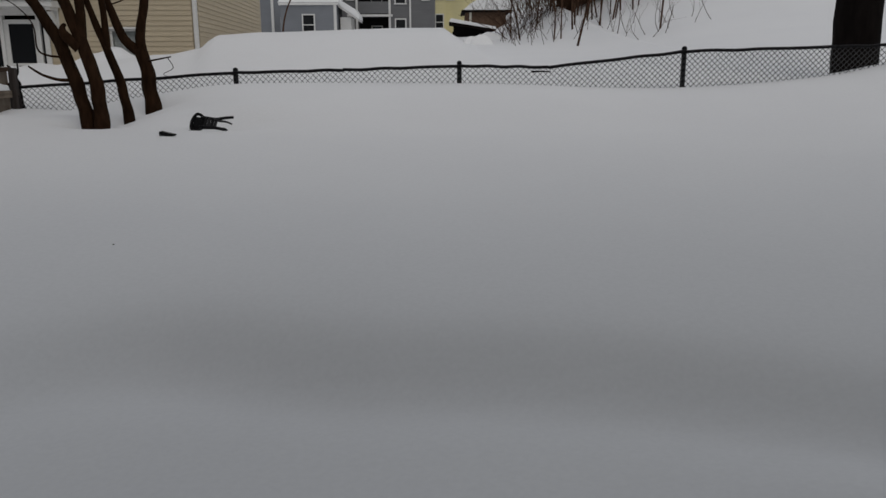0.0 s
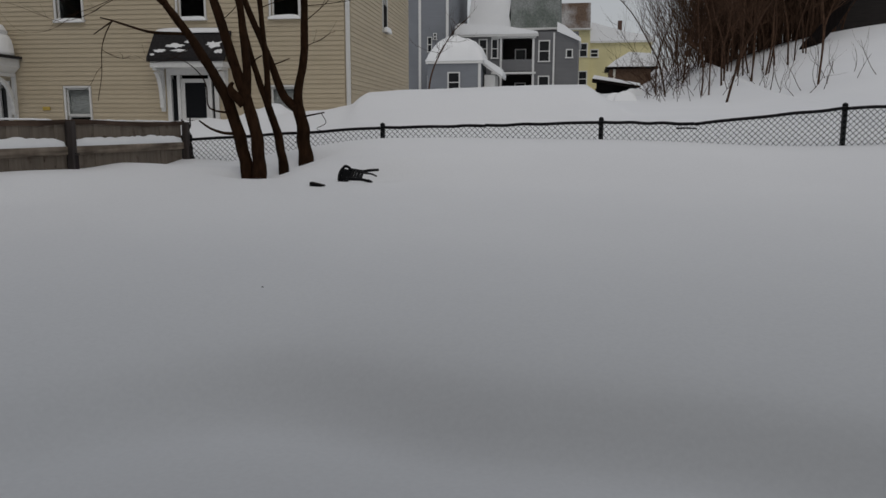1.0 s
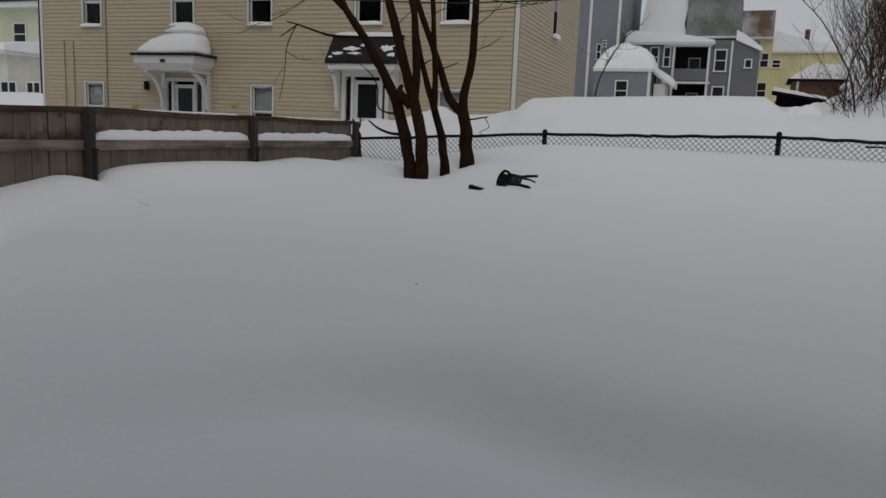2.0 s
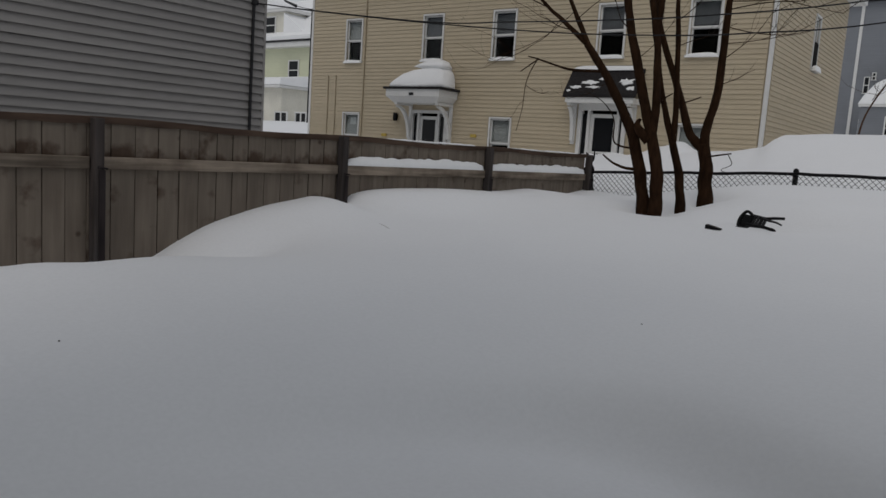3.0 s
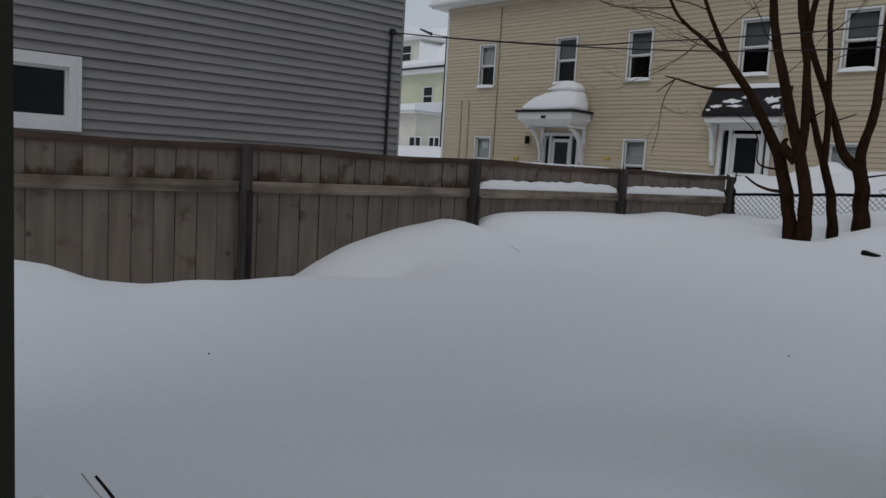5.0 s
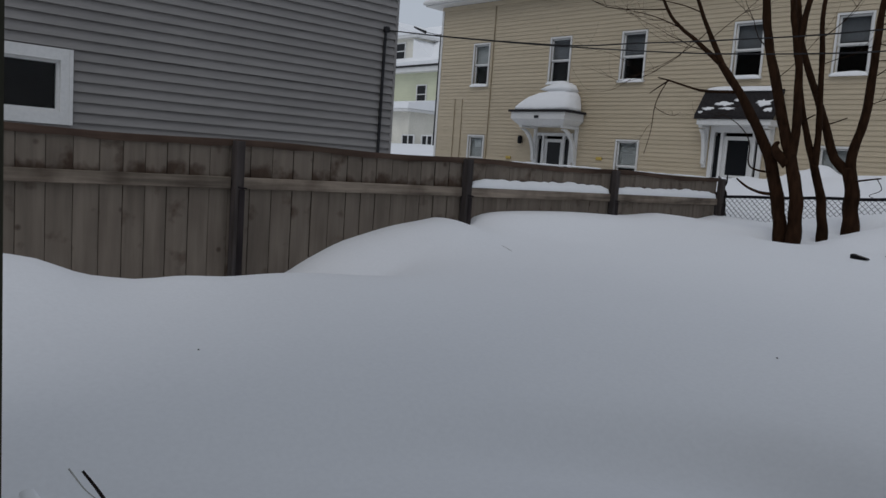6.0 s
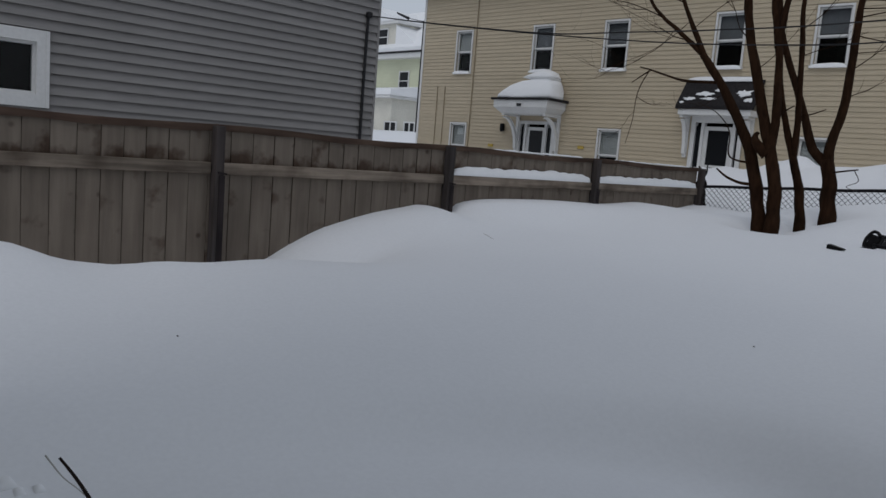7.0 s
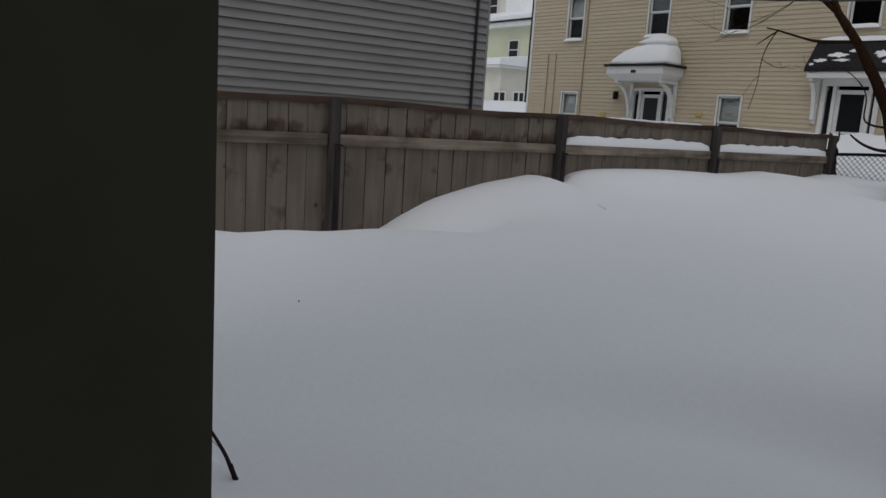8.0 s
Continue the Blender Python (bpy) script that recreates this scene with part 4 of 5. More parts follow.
Y = 8.44
yard_tree("bare brown tree stem leaning out over the fence", ([(-3.86, Y, 1.2), (-3.93, Y, 1.6), (-4.05, Y, 2.02), (-4.15, Y, 2.24), (-4.34, Y, 2.56), (-4.55, Y, 2.88), (-4.8, Y, 3.19)], 0.085, 0.052), [
    ([(-4.8, Y, 3.19), (-5.0, Y, 3.35), (-5.19, Y, 3.51), (-5.38, Y, 3.65), (-5.6, Y, 3.89), (-6.0, Y + 0.2, 4.5), (-6.2, Y + 0.3, 5.2)], 0.04, 0.012),
    ([(-4.76, Y, 3.14), (-4.96, Y, 3.5), (-5.15, Y, 3.87), (-5.4, Y - 0.1, 4.6), (-5.5, Y - 0.2, 5.4)], 0.042, 0.012),
    ([(-4.56, Y, 2.86), (-4.96, 8.4, 2.88), (-5.2, 8.4, 2.94), (-5.46, 8.4, 3.02), (-5.62, 8.4, 3.06)], 0.022, 0.008),
    ([(-5.46, 8.4, 3.02), (-5.6, 8.4, 2.94), (-5.72, 8.4, 2.87)], 0.013, 0.006),
    ([(-5.46, 8.38, 3.02), (-5.58, 8.4, 2.84), (-5.63, 8.4, 2.67), (-5.65, 8.4, 2.4), (-5.72, 8.4, 2.1)], 0.009, 0.004),
    ([(-4.0, 8.36, 1.72), (-4.12, 8.36, 1.73), (-4.26, 8.38, 1.77), (-4.36, 8.4, 1.82), (-4.43, 8.4, 1.87)], 0.022, 0.012),
    ([(-4.04, 8.36, 1.96), (-4.2, 8.38, 1.98), (-4.31, 8.4, 2.05), (-4.33, 8.4, 2.3), (-4.5, 8.4, 2.5), (-4.75, 8.4, 2.62)], 0.015, 0.004),
], [((-5.4, Y, 3.66), (-1, 0, 0.5), 1.1, 0.008, 2), ((-5.1, Y, 3.8), (-0.8, 0.2, 0.3), 1.2, 0.008, 2), ((-5.63, 8.4, 2.7), (0.6, 0, -0.4), 0.4, 0.005, 1), ((-5.3, Y, 4.4), (0.5, 0, 0.6), 1.0, 0.008, 2),
    ((-4.96, Y, 3.5), (0.7, 0.2, 0.5), 0.9, 0.007, 2), ((-5.0, Y, 3.36), (-0.9, -0.1, 0.1), 0.9, 0.007, 2), ((-5.64, 8.4, 2.5), (-0.5, 0, -0.5), 0.4, 0.004, 1), ((-6.0, Y, 4.5), (-0.8, 0, 0.4), 1.1, 0.008, 2), ((-5.6, Y, 3.9), (-1, 0, 0.15), 2.0, 0.008, 2), ((-5.2, Y, 4.0), (-1, 0, 0.1), 1.9, 0.008, 2), ((-5.5, Y, 4.6), (-1, 0.1, -0.3), 1.8, 0.008, 2), ((-5.2, Y, 3.52), (-0.6, 0, -0.7), 1.0, 0.006, 2), ((-5.0, Y, 3.6), (-0.5, 0, -0.3), 1.3, 0.006, 2), ((-4.5, 8.4, 2.7), (-0.6, -0.1, -0.4), 0.5, 0.005, 1)], 3)
Y = 8.42
yard_tree("thick bare brown tree stem forking near head height", ([(-3.71, Y, 1.17), (-3.72, Y, 1.6), (-3.81, Y, 2.03), (-3.95, Y, 2.44), (-4.08, Y, 2.87), (-4.24, Y, 3.38), (-4.31, Y, 3.79), (-4.4, Y, 4.6), (-4.35, Y, 5.5), (-4.4, Y, 6.3)], 0.088, 0.03), [
    ([(-3.84, Y, 2.14), (-3.82, Y, 2.4), (-3.84, Y, 2.67), (-3.87, Y, 3.1), (-3.96, Y, 3.53), (-4.01, Y, 3.76), (-4.1, Y, 4.6), (-3.95, Y, 5.6)], 0.068, 0.028),
    ([(-3.9, Y, 3.22), (-3.88, Y, 3.5), (-3.85, Y, 3.75), (-3.7, Y, 4.5), (-3.6, Y, 5.4)], 0.05, 0.02),
    ([(-3.86, 8.4, 2.06), (-3.96, 8.36, 2.16), (-4.0, 8.36, 2.22), (-4.0, 8.37, 2.27), (-3.98, 8.39, 2.3)], 0.075, 0.02),
], [((-4.2, Y, 3.3), (-0.9, 0, 0.5), 1.0, 0.008, 2), ((-4.1, Y, 3.0), (0.8, -0.2, 0.5), 0.7, 0.006, 2), ((-4.35, Y, 4.2), (-0.8, 0.2, 0.5), 1.2, 0.009, 2), ((-3.7, Y, 4.5), (0.9, 0, 0.5), 1.2, 0.009, 2), ((-4.1, Y, 4.8), (0.8, 0, 0.5), 1.2, 0.009, 2)], 5)
Y = 8.9
yard_tree("slim bare brown tree stem with a narrow fork", ([(-3.6, Y, 1.2), (-3.63, Y, 1.5), (-3.68, Y, 1.75), (-3.77, Y, 2.03), (-3.87, Y, 2.3), (-4.0, Y, 2.72), (-4.06, Y, 3.04), (-4.12, Y, 3.6), (-4.3, Y, 4.6)], 0.068, 0.02), [
    ([(-3.78, Y, 2.04), (-3.78, Y, 2.4), (-3.81, Y, 2.82), (-3.85, Y, 3.34), (-3.89, Y, 3.84), (-3.8, Y, 4.8), (-3.85, Y, 5.8)], 0.05, 0.02),
    ([(-3.94, 8.86, 2.56), (-3.88, 8.8, 2.59), (-3.78, 8.75, 2.63)], 0.013, 0.008)],
    [((-3.86, Y, 3.5), (0.9, 0.1, 0.4), 0.9, 0.007, 2), ((-3.84, Y, 3.2), (0.9, 0, 0.2), 0.7, 0.006, 1), ((-4.2, Y, 4.2), (-0.7, 0, 0.6), 1.0, 0.008, 2)], 7)
Y = 9.46
yard_tree("stout bare brown tree stem splitting into two limbs", ([(-3.52, Y, 1.28), (-3.54, Y, 1.55), (-3.56, Y, 1.82), (-3.62, Y, 2.08)], 0.105, 0.088), [
    ([(-3.62, Y, 2.04), (-3.74, Y, 2.12), (-3.82, Y, 2.22), (-3.92, Y, 2.49), (-4.08, Y, 2.89), (-4.27, Y, 3.33), (-4.37, Y, 3.66), (-4.55, Y, 4.4), (-4.6, Y, 5.3)], 0.075, 0.025),
    ([(-3.6, Y, 2.04), (-3.6, Y, 2.29), (-3.52, Y, 2.64), (-3.5, Y, 3.06), (-3.49, Y, 3.57), (-3.48, Y, 3.91), (-3.4, Y, 4.7), (-3.45, Y, 5.8)], 0.075, 0.028),
    ([(-3.5, 9.36, 1.93), (-3.38, 9.34, 1.95), (-3.22, 9.34, 1.98)], 0.014, 0.01),
    ([(-3.95, Y, 2.58), (-3.84, Y, 2.61), (-3.71, Y, 2.66)], 0.013, 0.007),
    ([(-3.26, 9.34, 1.97), (-3.2, 9.33, 1.85), (-3.32, 9.33, 1.78), (-3.22, 9.33, 1.74)], 0.006, 0.003),
], [((-3.5, Y, 3.1), (0.9, 0, 0.4), 1.0, 0.007, 2), ((-3.48, Y, 3.7), (0.9, 0.1, 0.2), 1.1, 0.008, 2), ((-3.49, Y, 3.5), (1, -0.2, -0.4), 1.0, 0.007, 2), ((-3.47, Y, 3.9), (1, 0.2, -0.2), 1.3, 0.008, 2), ((-3.45, Y, 4.5), (0.8, 0, 0.4), 1.2, 0.008, 2), ((-3.5, Y, 2.8), (0.7, -0.1, 0.1), 0.5, 0.006, 1), ((-4.4, Y, 4.0), (-0.9, 0, 0.3), 1.0, 0.007, 2), ((-3.48, Y, 3.8), (1, 0, -0.1), 1.6, 0.008, 2), ((-3.49, Y, 3.3), (1, 0, 0.1), 1.0, 0.006, 2)], 11)

# ---- dark trunk behind the wire fence, and the overhead wires ----
t = thing("tree", pose(5.9, 11.25, 1.6), "very dark thick tree trunk just behind the wire fence", "tree")
bm = bmesh.new()
tube(bm, [(0.0, 0, -0.9), (0, 0, 0.1), (-0.02, 0, 1.2), (-0.05, 0, 2.8), (-0.08, 0, 4.6), (-0.1, 0, 6.4)], 0.335, 0.27, 16, 0.08, 4)
part("trunk", bm, DARK_BARK, t, soft_shade=True)
for pts in ([(-0.08, 0, 4.3), (0.7, 0.3, 5.4), (1.8, 0.8, 6.6)], [(-0.1, 0, 5.6), (-0.1, 0.9, 6.8), (0.1, 1.7, 8.2)], [(-0.1, 0, 6.2), (-0.4, -0.1, 7.4), (-0.2, -0.3, 9)]):
    bm = bmesh.new()
    tube(bm, pts, 0.16, 0.05, 8, 0.15)
    part("branch", bm, DARK_BARK, t, soft_shade=True)
for drop in (((0, 3.57), (0.07, 3.455), (0.175, 3.325), (0.235, 3.335), (0.3, 3.355), (0.38, 3.41), (0.5, 3.6), (0.7, 4.2), (1, 5.4)),
             ((0, 3.57), (0.07, 3.45), (0.175, 3.31), (0.278, 3.215), (0.36, 3.2), (0.41, 3.23), (0.5, 3.36), (0.7, 3.95), (1, 5.3))):
    bm, a, b = bmesh.new(), Vector((-8.74, 6.45, 0)), Vector((5.62, 11.2, 0))
    tube(bm, [a.lerp(b, u) + Vector((0, 0, z)) for u, z in drop], 0.008, 0.008, 5, 0, 5)
    single("overhead_wire", bm, CABLE, "black overhead service wire running from the grey house", "wire", "overhead wires")


# ---- things lying in the yard ----
def tipped_chair():
    z = snow_z(-2.45, 8.2)
    c = thing("garden_chair", pose(-2.45, 8.2, z + 0.005, 0, 0, -4), "black garden chair tipped over and half buried in snow", "chair")
    def bar(name, pts, r0, r1, mat=BLACK_PLASTIC, label=""):
        return part(name, tube(bmesh.new(), pts, r0, r1, 8), mat, c, label, True)
    bar("back_frame", [(-0.2, -0.05, -0.03), (-0.215, -0.03, 0.04), (-0.205, 0.0, 0.11), (-0.165, 0.03, 0.165), (-0.115, 0.03, 0.15), (-0.1, 0.02, 0.12)], 0.018, 0.016)
    panel = block(bmesh.new(), (-0.215, -0.03, 0.0), (-0.1, 0.02, 0.14), lambda x, y, zz: (x + 0.2 * zz, y + 0.25 * zz, zz * (0.85 if x > -0.15 else 1)))
    bmesh.ops.bevel(panel, geom=panel.edges[:], offset=0.012, segments=2, affect="EDGES")
    part("backrest", panel, BLACK_PLASTIC, c)
    bar("leg", [(-0.12, 0.03, 0.13), (-0.04, 0.03, 0.12), (0.05, 0.02, 0.112), (0.13, 0.02, 0.125), (0.23, 0.03, 0.132)], 0.021, 0.014)
    bar("leg", [(0.03, 0.0, 0.108), (0.1, -0.02, 0.096), (0.17, -0.03, 0.088), (0.23, -0.04, 0.066)], 0.013, 0.009, PIPE_GREY)
    bar("leg", [(-0.12, -0.05, 0.035), (-0.03, -0.06, 0.032), (0.06, -0.06, 0.028), (0.16, -0.07, 0.01)], 0.021, 0.016)
    bar("foot_cap", [(0.14, -0.07, 0.016), (0.165, -0.07, 0.006), (0.185, -0.07, -0.006)], 0.021, 0.017)
    for k in range(4):
        x = -0.075 + 0.038 * k
        bar("seat_slat", [(x, -0.045, 0.03), (x + 0.006, -0.01, 0.075), (x + 0.012, 0.02, 0.118)], 0.017, 0.016, PIPE_GREY if k % 2 else BLACK_PLASTIC)
    bar("armrest", [(-0.24, -0.12, -0.012), (-0.17, -0.13, 0.004), (-0.1, -0.12, 0.006), (-0.085, -0.09, 0.03)], 0.013, 0.011)


tipped_chair()
z = snow_z(-2.75, 7.7)
bm = block(bmesh.new(), (-0.075, -0.04, -0.06), (0.08, 0.04, 0.035), lambda x, y, zz: (x, y, zz * (0.1 if x > 0 else 1)))
bmesh.ops.bevel(bm, geom=bm.edges[:], offset=0.008, segments=2, affect="EDGES")
single("garden_edging", bm, BLACK_PLASTIC, "black plastic corner poking out of the snow", "plastic piece", m=pose(-2.75, 7.7, z + 0.012, 0, 0, -6))

sx, sy = -2.46, 0.852
sz = snow_z(sx, sy)
plant = thing("plant_stem", pose(sx, sy, sz), "dark dry plant stem leaning out of the snow", "plant")
bm = bmesh.new()
tube(bm, [(0.012, 0.02, -0.03), (0.0, 0, 0.03), (-0.02, -0.02, 0.09), (-0.05, -0.06, 0.17), (-0.09, -0.1, 0.235)], 0.009, 0.0045, 8)
part("stem", bm, BROWN_STEM, plant, soft_shade=True)
bm = bmesh.new()
tube(bm, [(0.014, 0.02, -0.02), (0.008, 0.01, 0.0), (0.004, 0.004, 0.025), (-0.002, -0.002, 0.055)], 0.013, 0.005, 8)
part("seed_head", bm, BROWN_STEM, plant, soft_shade=True)
# pale shoot added for the stem's ghost reflection; its joint is made up
bm = bmesh.new()
tube(bm, [(-0.018, -0.018, 0.085), (-0.04, -0.047, 0.125), (-0.077, -0.09, 0.168), (-0.1, -0.117, 0.21), (-0.116, -0.136, 0.242)], 0.0012, 0.0032, 6)
part("side_shoot", bm, WALL_PAINT, plant, "faint grey shoot standing for the stem's reflection in glass", True)
for x, y, r, text in ((-3.66, 1.63, 0.006, "tiny dark bark flake on the snow"), (-1.88, 4.25, 0.0055, "tiny dark bark flake on the snow")):
    bm = bmesh.new()
    tube(bm, [(x - r, y, snow_z(x, y) + 0.004), (x, y + r * 0.4, snow_z(x, y) + 0.007), (x + r, y, snow_z(x, y) + 0.004)], r * 0.5, r * 0.4, 5)
    single("bark_flake", bm, BROWN_STEM, text, "bark", "bark flakes")
for x, y, r in ((-2.85, 0.66, 0.05), (-2.77, 0.75, 0.03), (-2.60, 0.76, 0.035), (-2.60, 0.82, 0.045), (-2.78, 0.69, 0.03)):
    snow_heap("snow_clump", pose(x, y, 0), -r, r, -r * 0.7, r * 0.7, snow_z(x, y) - 0.012, 0.022, "small fallen clump of snow beside the plant stem", 8, 6, 0, 1.1, "snow clumps", 0.4)
# grey rod sunk in the snow to draw the faint shadow of a dent
x, y = -4.83, 5.07
bm = bmesh.new()
tube(bm, [(x - 0.11, y + 0.02, snow_z(x - 0.11, y) - 0.012), (x, y, snow_z(x, y) - 0.006), (x + 0.12, y - 0.04, snow_z(x + 0.12, y - 0.04) - 0.007)], 0.012, 0.008, 6)
single("buried_stick", bm, BLIND, "sunken grey rod standing for a faint shadow in the snow", "stick")


# ---- far houses ----
def spread(s, depth):
    """Turns a place on the plane at that depth into one s times farther along the same line of sight."""
    return lambda x, z: (x * s, 1.8 + (z - 1.8) * s), depth * s


def flat_box(h, name, mat, at, y, x0, x1, z0, z1, y0=0.0, y1=0.3, label=""):
    a, b = at(x0, z0), at(x1, z1)
    return part(name, box((a[0], y + y0, a[1]), (b[0], y + y1, b[1])), mat, h, label)


def far_window(h, at, y, x0, x1, z0, z1, casing=0.085, mullion=True, upright=False):
    (a, c), (b, d) = at(x0, z0), at(x1, z1)
    bm = bmesh.new()
    for lo, hi in (((a, y - 0.07, c), (a + casing, y, d)), ((b - casing, y - 0.07, c), (b, y, d)), ((a + casing, y - 0.07, d - casing), (b - casing, y, d)), ((a - 0.04, y - 0.1, c), (b + 0.04, y, c + casing))):
        block(bm, lo, hi)
    if mullion:
        block(bm, (a + casing, y - 0.05, (c + d) / 2 - 0.03), (b - casing, y, (c + d) / 2 + 0.03))
    if upright:
        block(bm, ((a + b) / 2 - 0.05, y - 0.06, c + casing), ((a + b) / 2 + 0.05, y, d - casing))
    w = part("window", bm, WHITE_TRIM, h)
    part("pane", box((a + casing, y - 0.03, c + casing), (b - casing, y - 0.005, d - casing)), FAR_PANE, w)
    return w


def snow_slab(at, y, outline, depth, label):
    return single("roof_snow", prism([at(x, z) for x, z in outline], y, y + depth), SNOW_CAP, label, "snow", "snow caps")


at, fy = spread(1.55, 36)
# tall blue-grey house
h = thing("house", pose(0, 0, 0), "tall blue-grey clapboard house partly hidden behind the tan one", "house", "houses")
flat_box(h, "wall", BLUE_SIDING, at, fy, -10.5, -6.3, 1.5, 9.0, 0, 9)
flat_box(h, "corner_board", WHITE_TRIM, at, fy, -7.72, -7.6, 1.5, 9.0, -0.06, 0)
flat_box(h, "corner_board", WHITE_TRIM, at, fy, -6.42, -6.3, 1.5, 9.0, -0.06, 0)
part("roof", prism([at(-10.9, 9.0), at(-6.0, 9.0), at(-8.4, 11.0)], fy - 0.4, fy + 9.4), SHINGLE, h)
far_window(h, at, fy, -7.3, -7.08, 5.25, 5.95, 0.05)
far_window(h, at, fy, -7.02, -6.86, 5.8, 6.12, 0.05)
far_window(h, at, fy, -7.3, -7.0, 3.4, 4.2)
# low bay with a dome of snow
h = thing("porch_annex", pose(0, 0, 0), "low blue-grey annex under a round cap of snow", "annex")
flat_box(h, "wall", BLUE_SIDING, at, fy, -6.88, -4.5, 1.5, 4.58, -3.2, -0.3)
flat_box(h, "cornice", WHITE_TRIM, at, fy, -6.95, -4.42, 4.56, 4.66, -3.3, -0.3)
flat_box(h, "corner_board", WHITE_TRIM, at, fy, -4.62, -4.5, 1.5, 4.56, -3.26, -3.2)
far_window(h, at, fy - 3.2, -5.98, -5.42, 3.3, 4.2)
(a, c), (b, d) = at(-6.98, 4.67), at(-4.38, 5.78)
snow_heap("dome_snow", pose(0, 0, 0), a, b, fy - 3.3, fy - 0.3, c, d - c, "high rounded cap of snow on the annex roof", 30, 16, 0, 1.05)
h = thing("lean_to", pose(0, 0, 0), "small white lean-to porch with a sloping snowy roof", "porch")
part("roof", prism([at(-4.45, 4.62), at(-3.6, 4.0), at(-3.6, 3.92), at(-4.45, 4.5)], fy - 2.6, fy - 0.2), WHITE_TRIM, h)
flat_box(h, "wall", WHITE_TRIM, at, fy, -4.42, -3.95, 1.5, 4.1, -2.3, -0.2)
snow_slab(at, fy - 2.65, [(-4.47, 4.63), (-3.58, 4.0), (-3.58, 4.16), (-3.75, 4.42), (-4.47, 4.86)], 2.4, "snow on the sloping lean-to roof")
# grey three-storey house with stacked porches
h = thing("house", pose(0, 0, 0), "grey three-storey house with stacked open porches and white posts", "house", "houses")
fz = fy + 1.5
for x0, x1, z0, z1 in ((-6.1, -3.95, 1.5, 6.0), (-2.4, -0.36, 1.5, 6.2)):
    flat_box(h, "wall", SLATE_SIDING, at, fz, x0, x1, z0, z1, 0, 8)
# porch shade is put into the dark colours of this back and floor
flat_box(h, "porch_back", DARK_WALL, at, fz, -3.95, -2.4, 1.5, 6.0, 1.8, 8)
for z0, z1 in ((4.42, 4.95), (1.5, 3.3)):
    flat_box(h, "porch_railing", SLATE_SIDING, at, fz, -3.97, -2.4, z0, z1, -0.12, 0.06, "boarded grey porch railing")
for z in (4.28, 5.92):
    flat_box(h, "porch_beam", WHITE_TRIM, at, fz, -4.4, -2.3, z, z + 0.1, -0.2, 0.1)
flat_box(h, "porch_floor", ROOM_DARK, at, fz, -3.95, -2.4, 4.3, 4.42, 0.1, 1.8)
for x in (-4.0, -2.48):
    flat_box(h, "porch_post", WHITE_TRIM, at, fz, x, x + 0.1, 1.5, 5.92, -0.14, 0.02)
for x0, x1 in ((-5.82, -5.46), (-5.02, -4.6), (-4.42, -4.08)):
    far_window(h, at, fz, x0, x1, 5.0, 5.92)
for z0, z1 in ((4.82, 5.82), (3.3, 4.2)):
    far_window(h, at, fz, -2.2, -1.66, z0, z1)
far_window(h, at, fz, -0.93, -0.6, 4.98, 5.4, mullion=False)
far_window(h, at, fz, -0.93, -0.6, 3.3, 3.75, mullion=False)
far_window(h, at, fz + 1.8, -3.4, -2.85, 4.5, 5.55)
far_window(h, at, fz + 1.8, -3.4, -2.85, 2.9, 3.95)
flat_box(h, "downpipe", WHITE_TRIM, at, fz, -1.52, -1.44, 1.5, 6.15, -0.12, -0.02)
flat_box(h, "cornice", WHITE_TRIM, at, fz, -6.2, -2.2, 6.0, 6.1, -0.4, 0.3)
part("roof", prism([at(-3.7, 6.6), at(-1.3, 6.55), at(-1.35, 8.6), at(-3.7, 8.6)], fz + 3, fz + 8), ROOF_GREEN, h, "grey-green weathered roof slope")
flat_box(h, "eave_board", WHITE_TRIM, at, fz, -3.7, -1.28, 6.5, 6.6, 2.6, 3.2)
flat_box(h, "upper_wall", SLATE_SIDING, at, fz, -6.1, -1.4, 6.0, 6.6, 3, 8)
snow_slab(at, fz - 0.45, [(-6.15, 6.1), (-2.2, 6.1), (-2.25, 6.2), (-3.9, 6.5), (-5.9, 6.62), (-6.1, 6.5)], 3.6, "even layer of snow on the porch roof")
snow_slab(at, fz + 3.2, [(-5.9, 6.5), (-3.6, 6.5), (-3.8, 7.2), (-3.6, 8.7), (-5.6, 8.7)], 4, "snow covering the upper roof slope")
snow_slab(at, fz - 0.2, [(-1.35, 6.2), (-0.25, 5.72), (-0.25, 5.88), (-1.0, 6.45), (-1.35, 6.62)], 6, "snow on the sloping side roof")
# yellow house behind
at, fy = spread(1.6, 44)
h = thing("house", pose(0, 0, 0), "pale yellow house with a snowy roof and brick chimney", "house", "houses")
flat_box(h, "wall", YELLOW_SIDING, at, fy, -1.4, 0.2, 1.5, 7.2, 0, 7)
flat_box(h, "wing_wall", YELLOW_SIDING, at, fy, 0.2, 3.5, 1.5, 6.42, 0.4, 7)
far_window(h, at, fy, -0.38, 0.08, 5.62, 6.4)
far_window(h, at, fy + 0.4, 0.22, 0.68, 5.62, 6.08)
far_window(h, at, fy, -0.4, 0.1, 4.0, 4.9)
flat_box(h, "cornice", WHITE_TRIM, at, fy, 0.15, 3.7, 6.4, 6.5, 0.1, 0.5)
part("roof", prism([at(-1.5, 7.15), at(0.2, 7.15), at(0.18, 8.5), at(-1.5, 8.5)], fy - 0.3, fy + 6), ROOF_BROWN, h, "brown shingle roof dusted with snow")
flat_box(h, "eave_board", WHITE_TRIM, at, fy, -1.5, 0.25, 7.08, 7.16, -0.5, 0)
flat_box(h, "chimney", CHIMNEY_BRICK, at, fy, 1.72, 1.95, 6.6, 7.75, 2.5, 3.1)
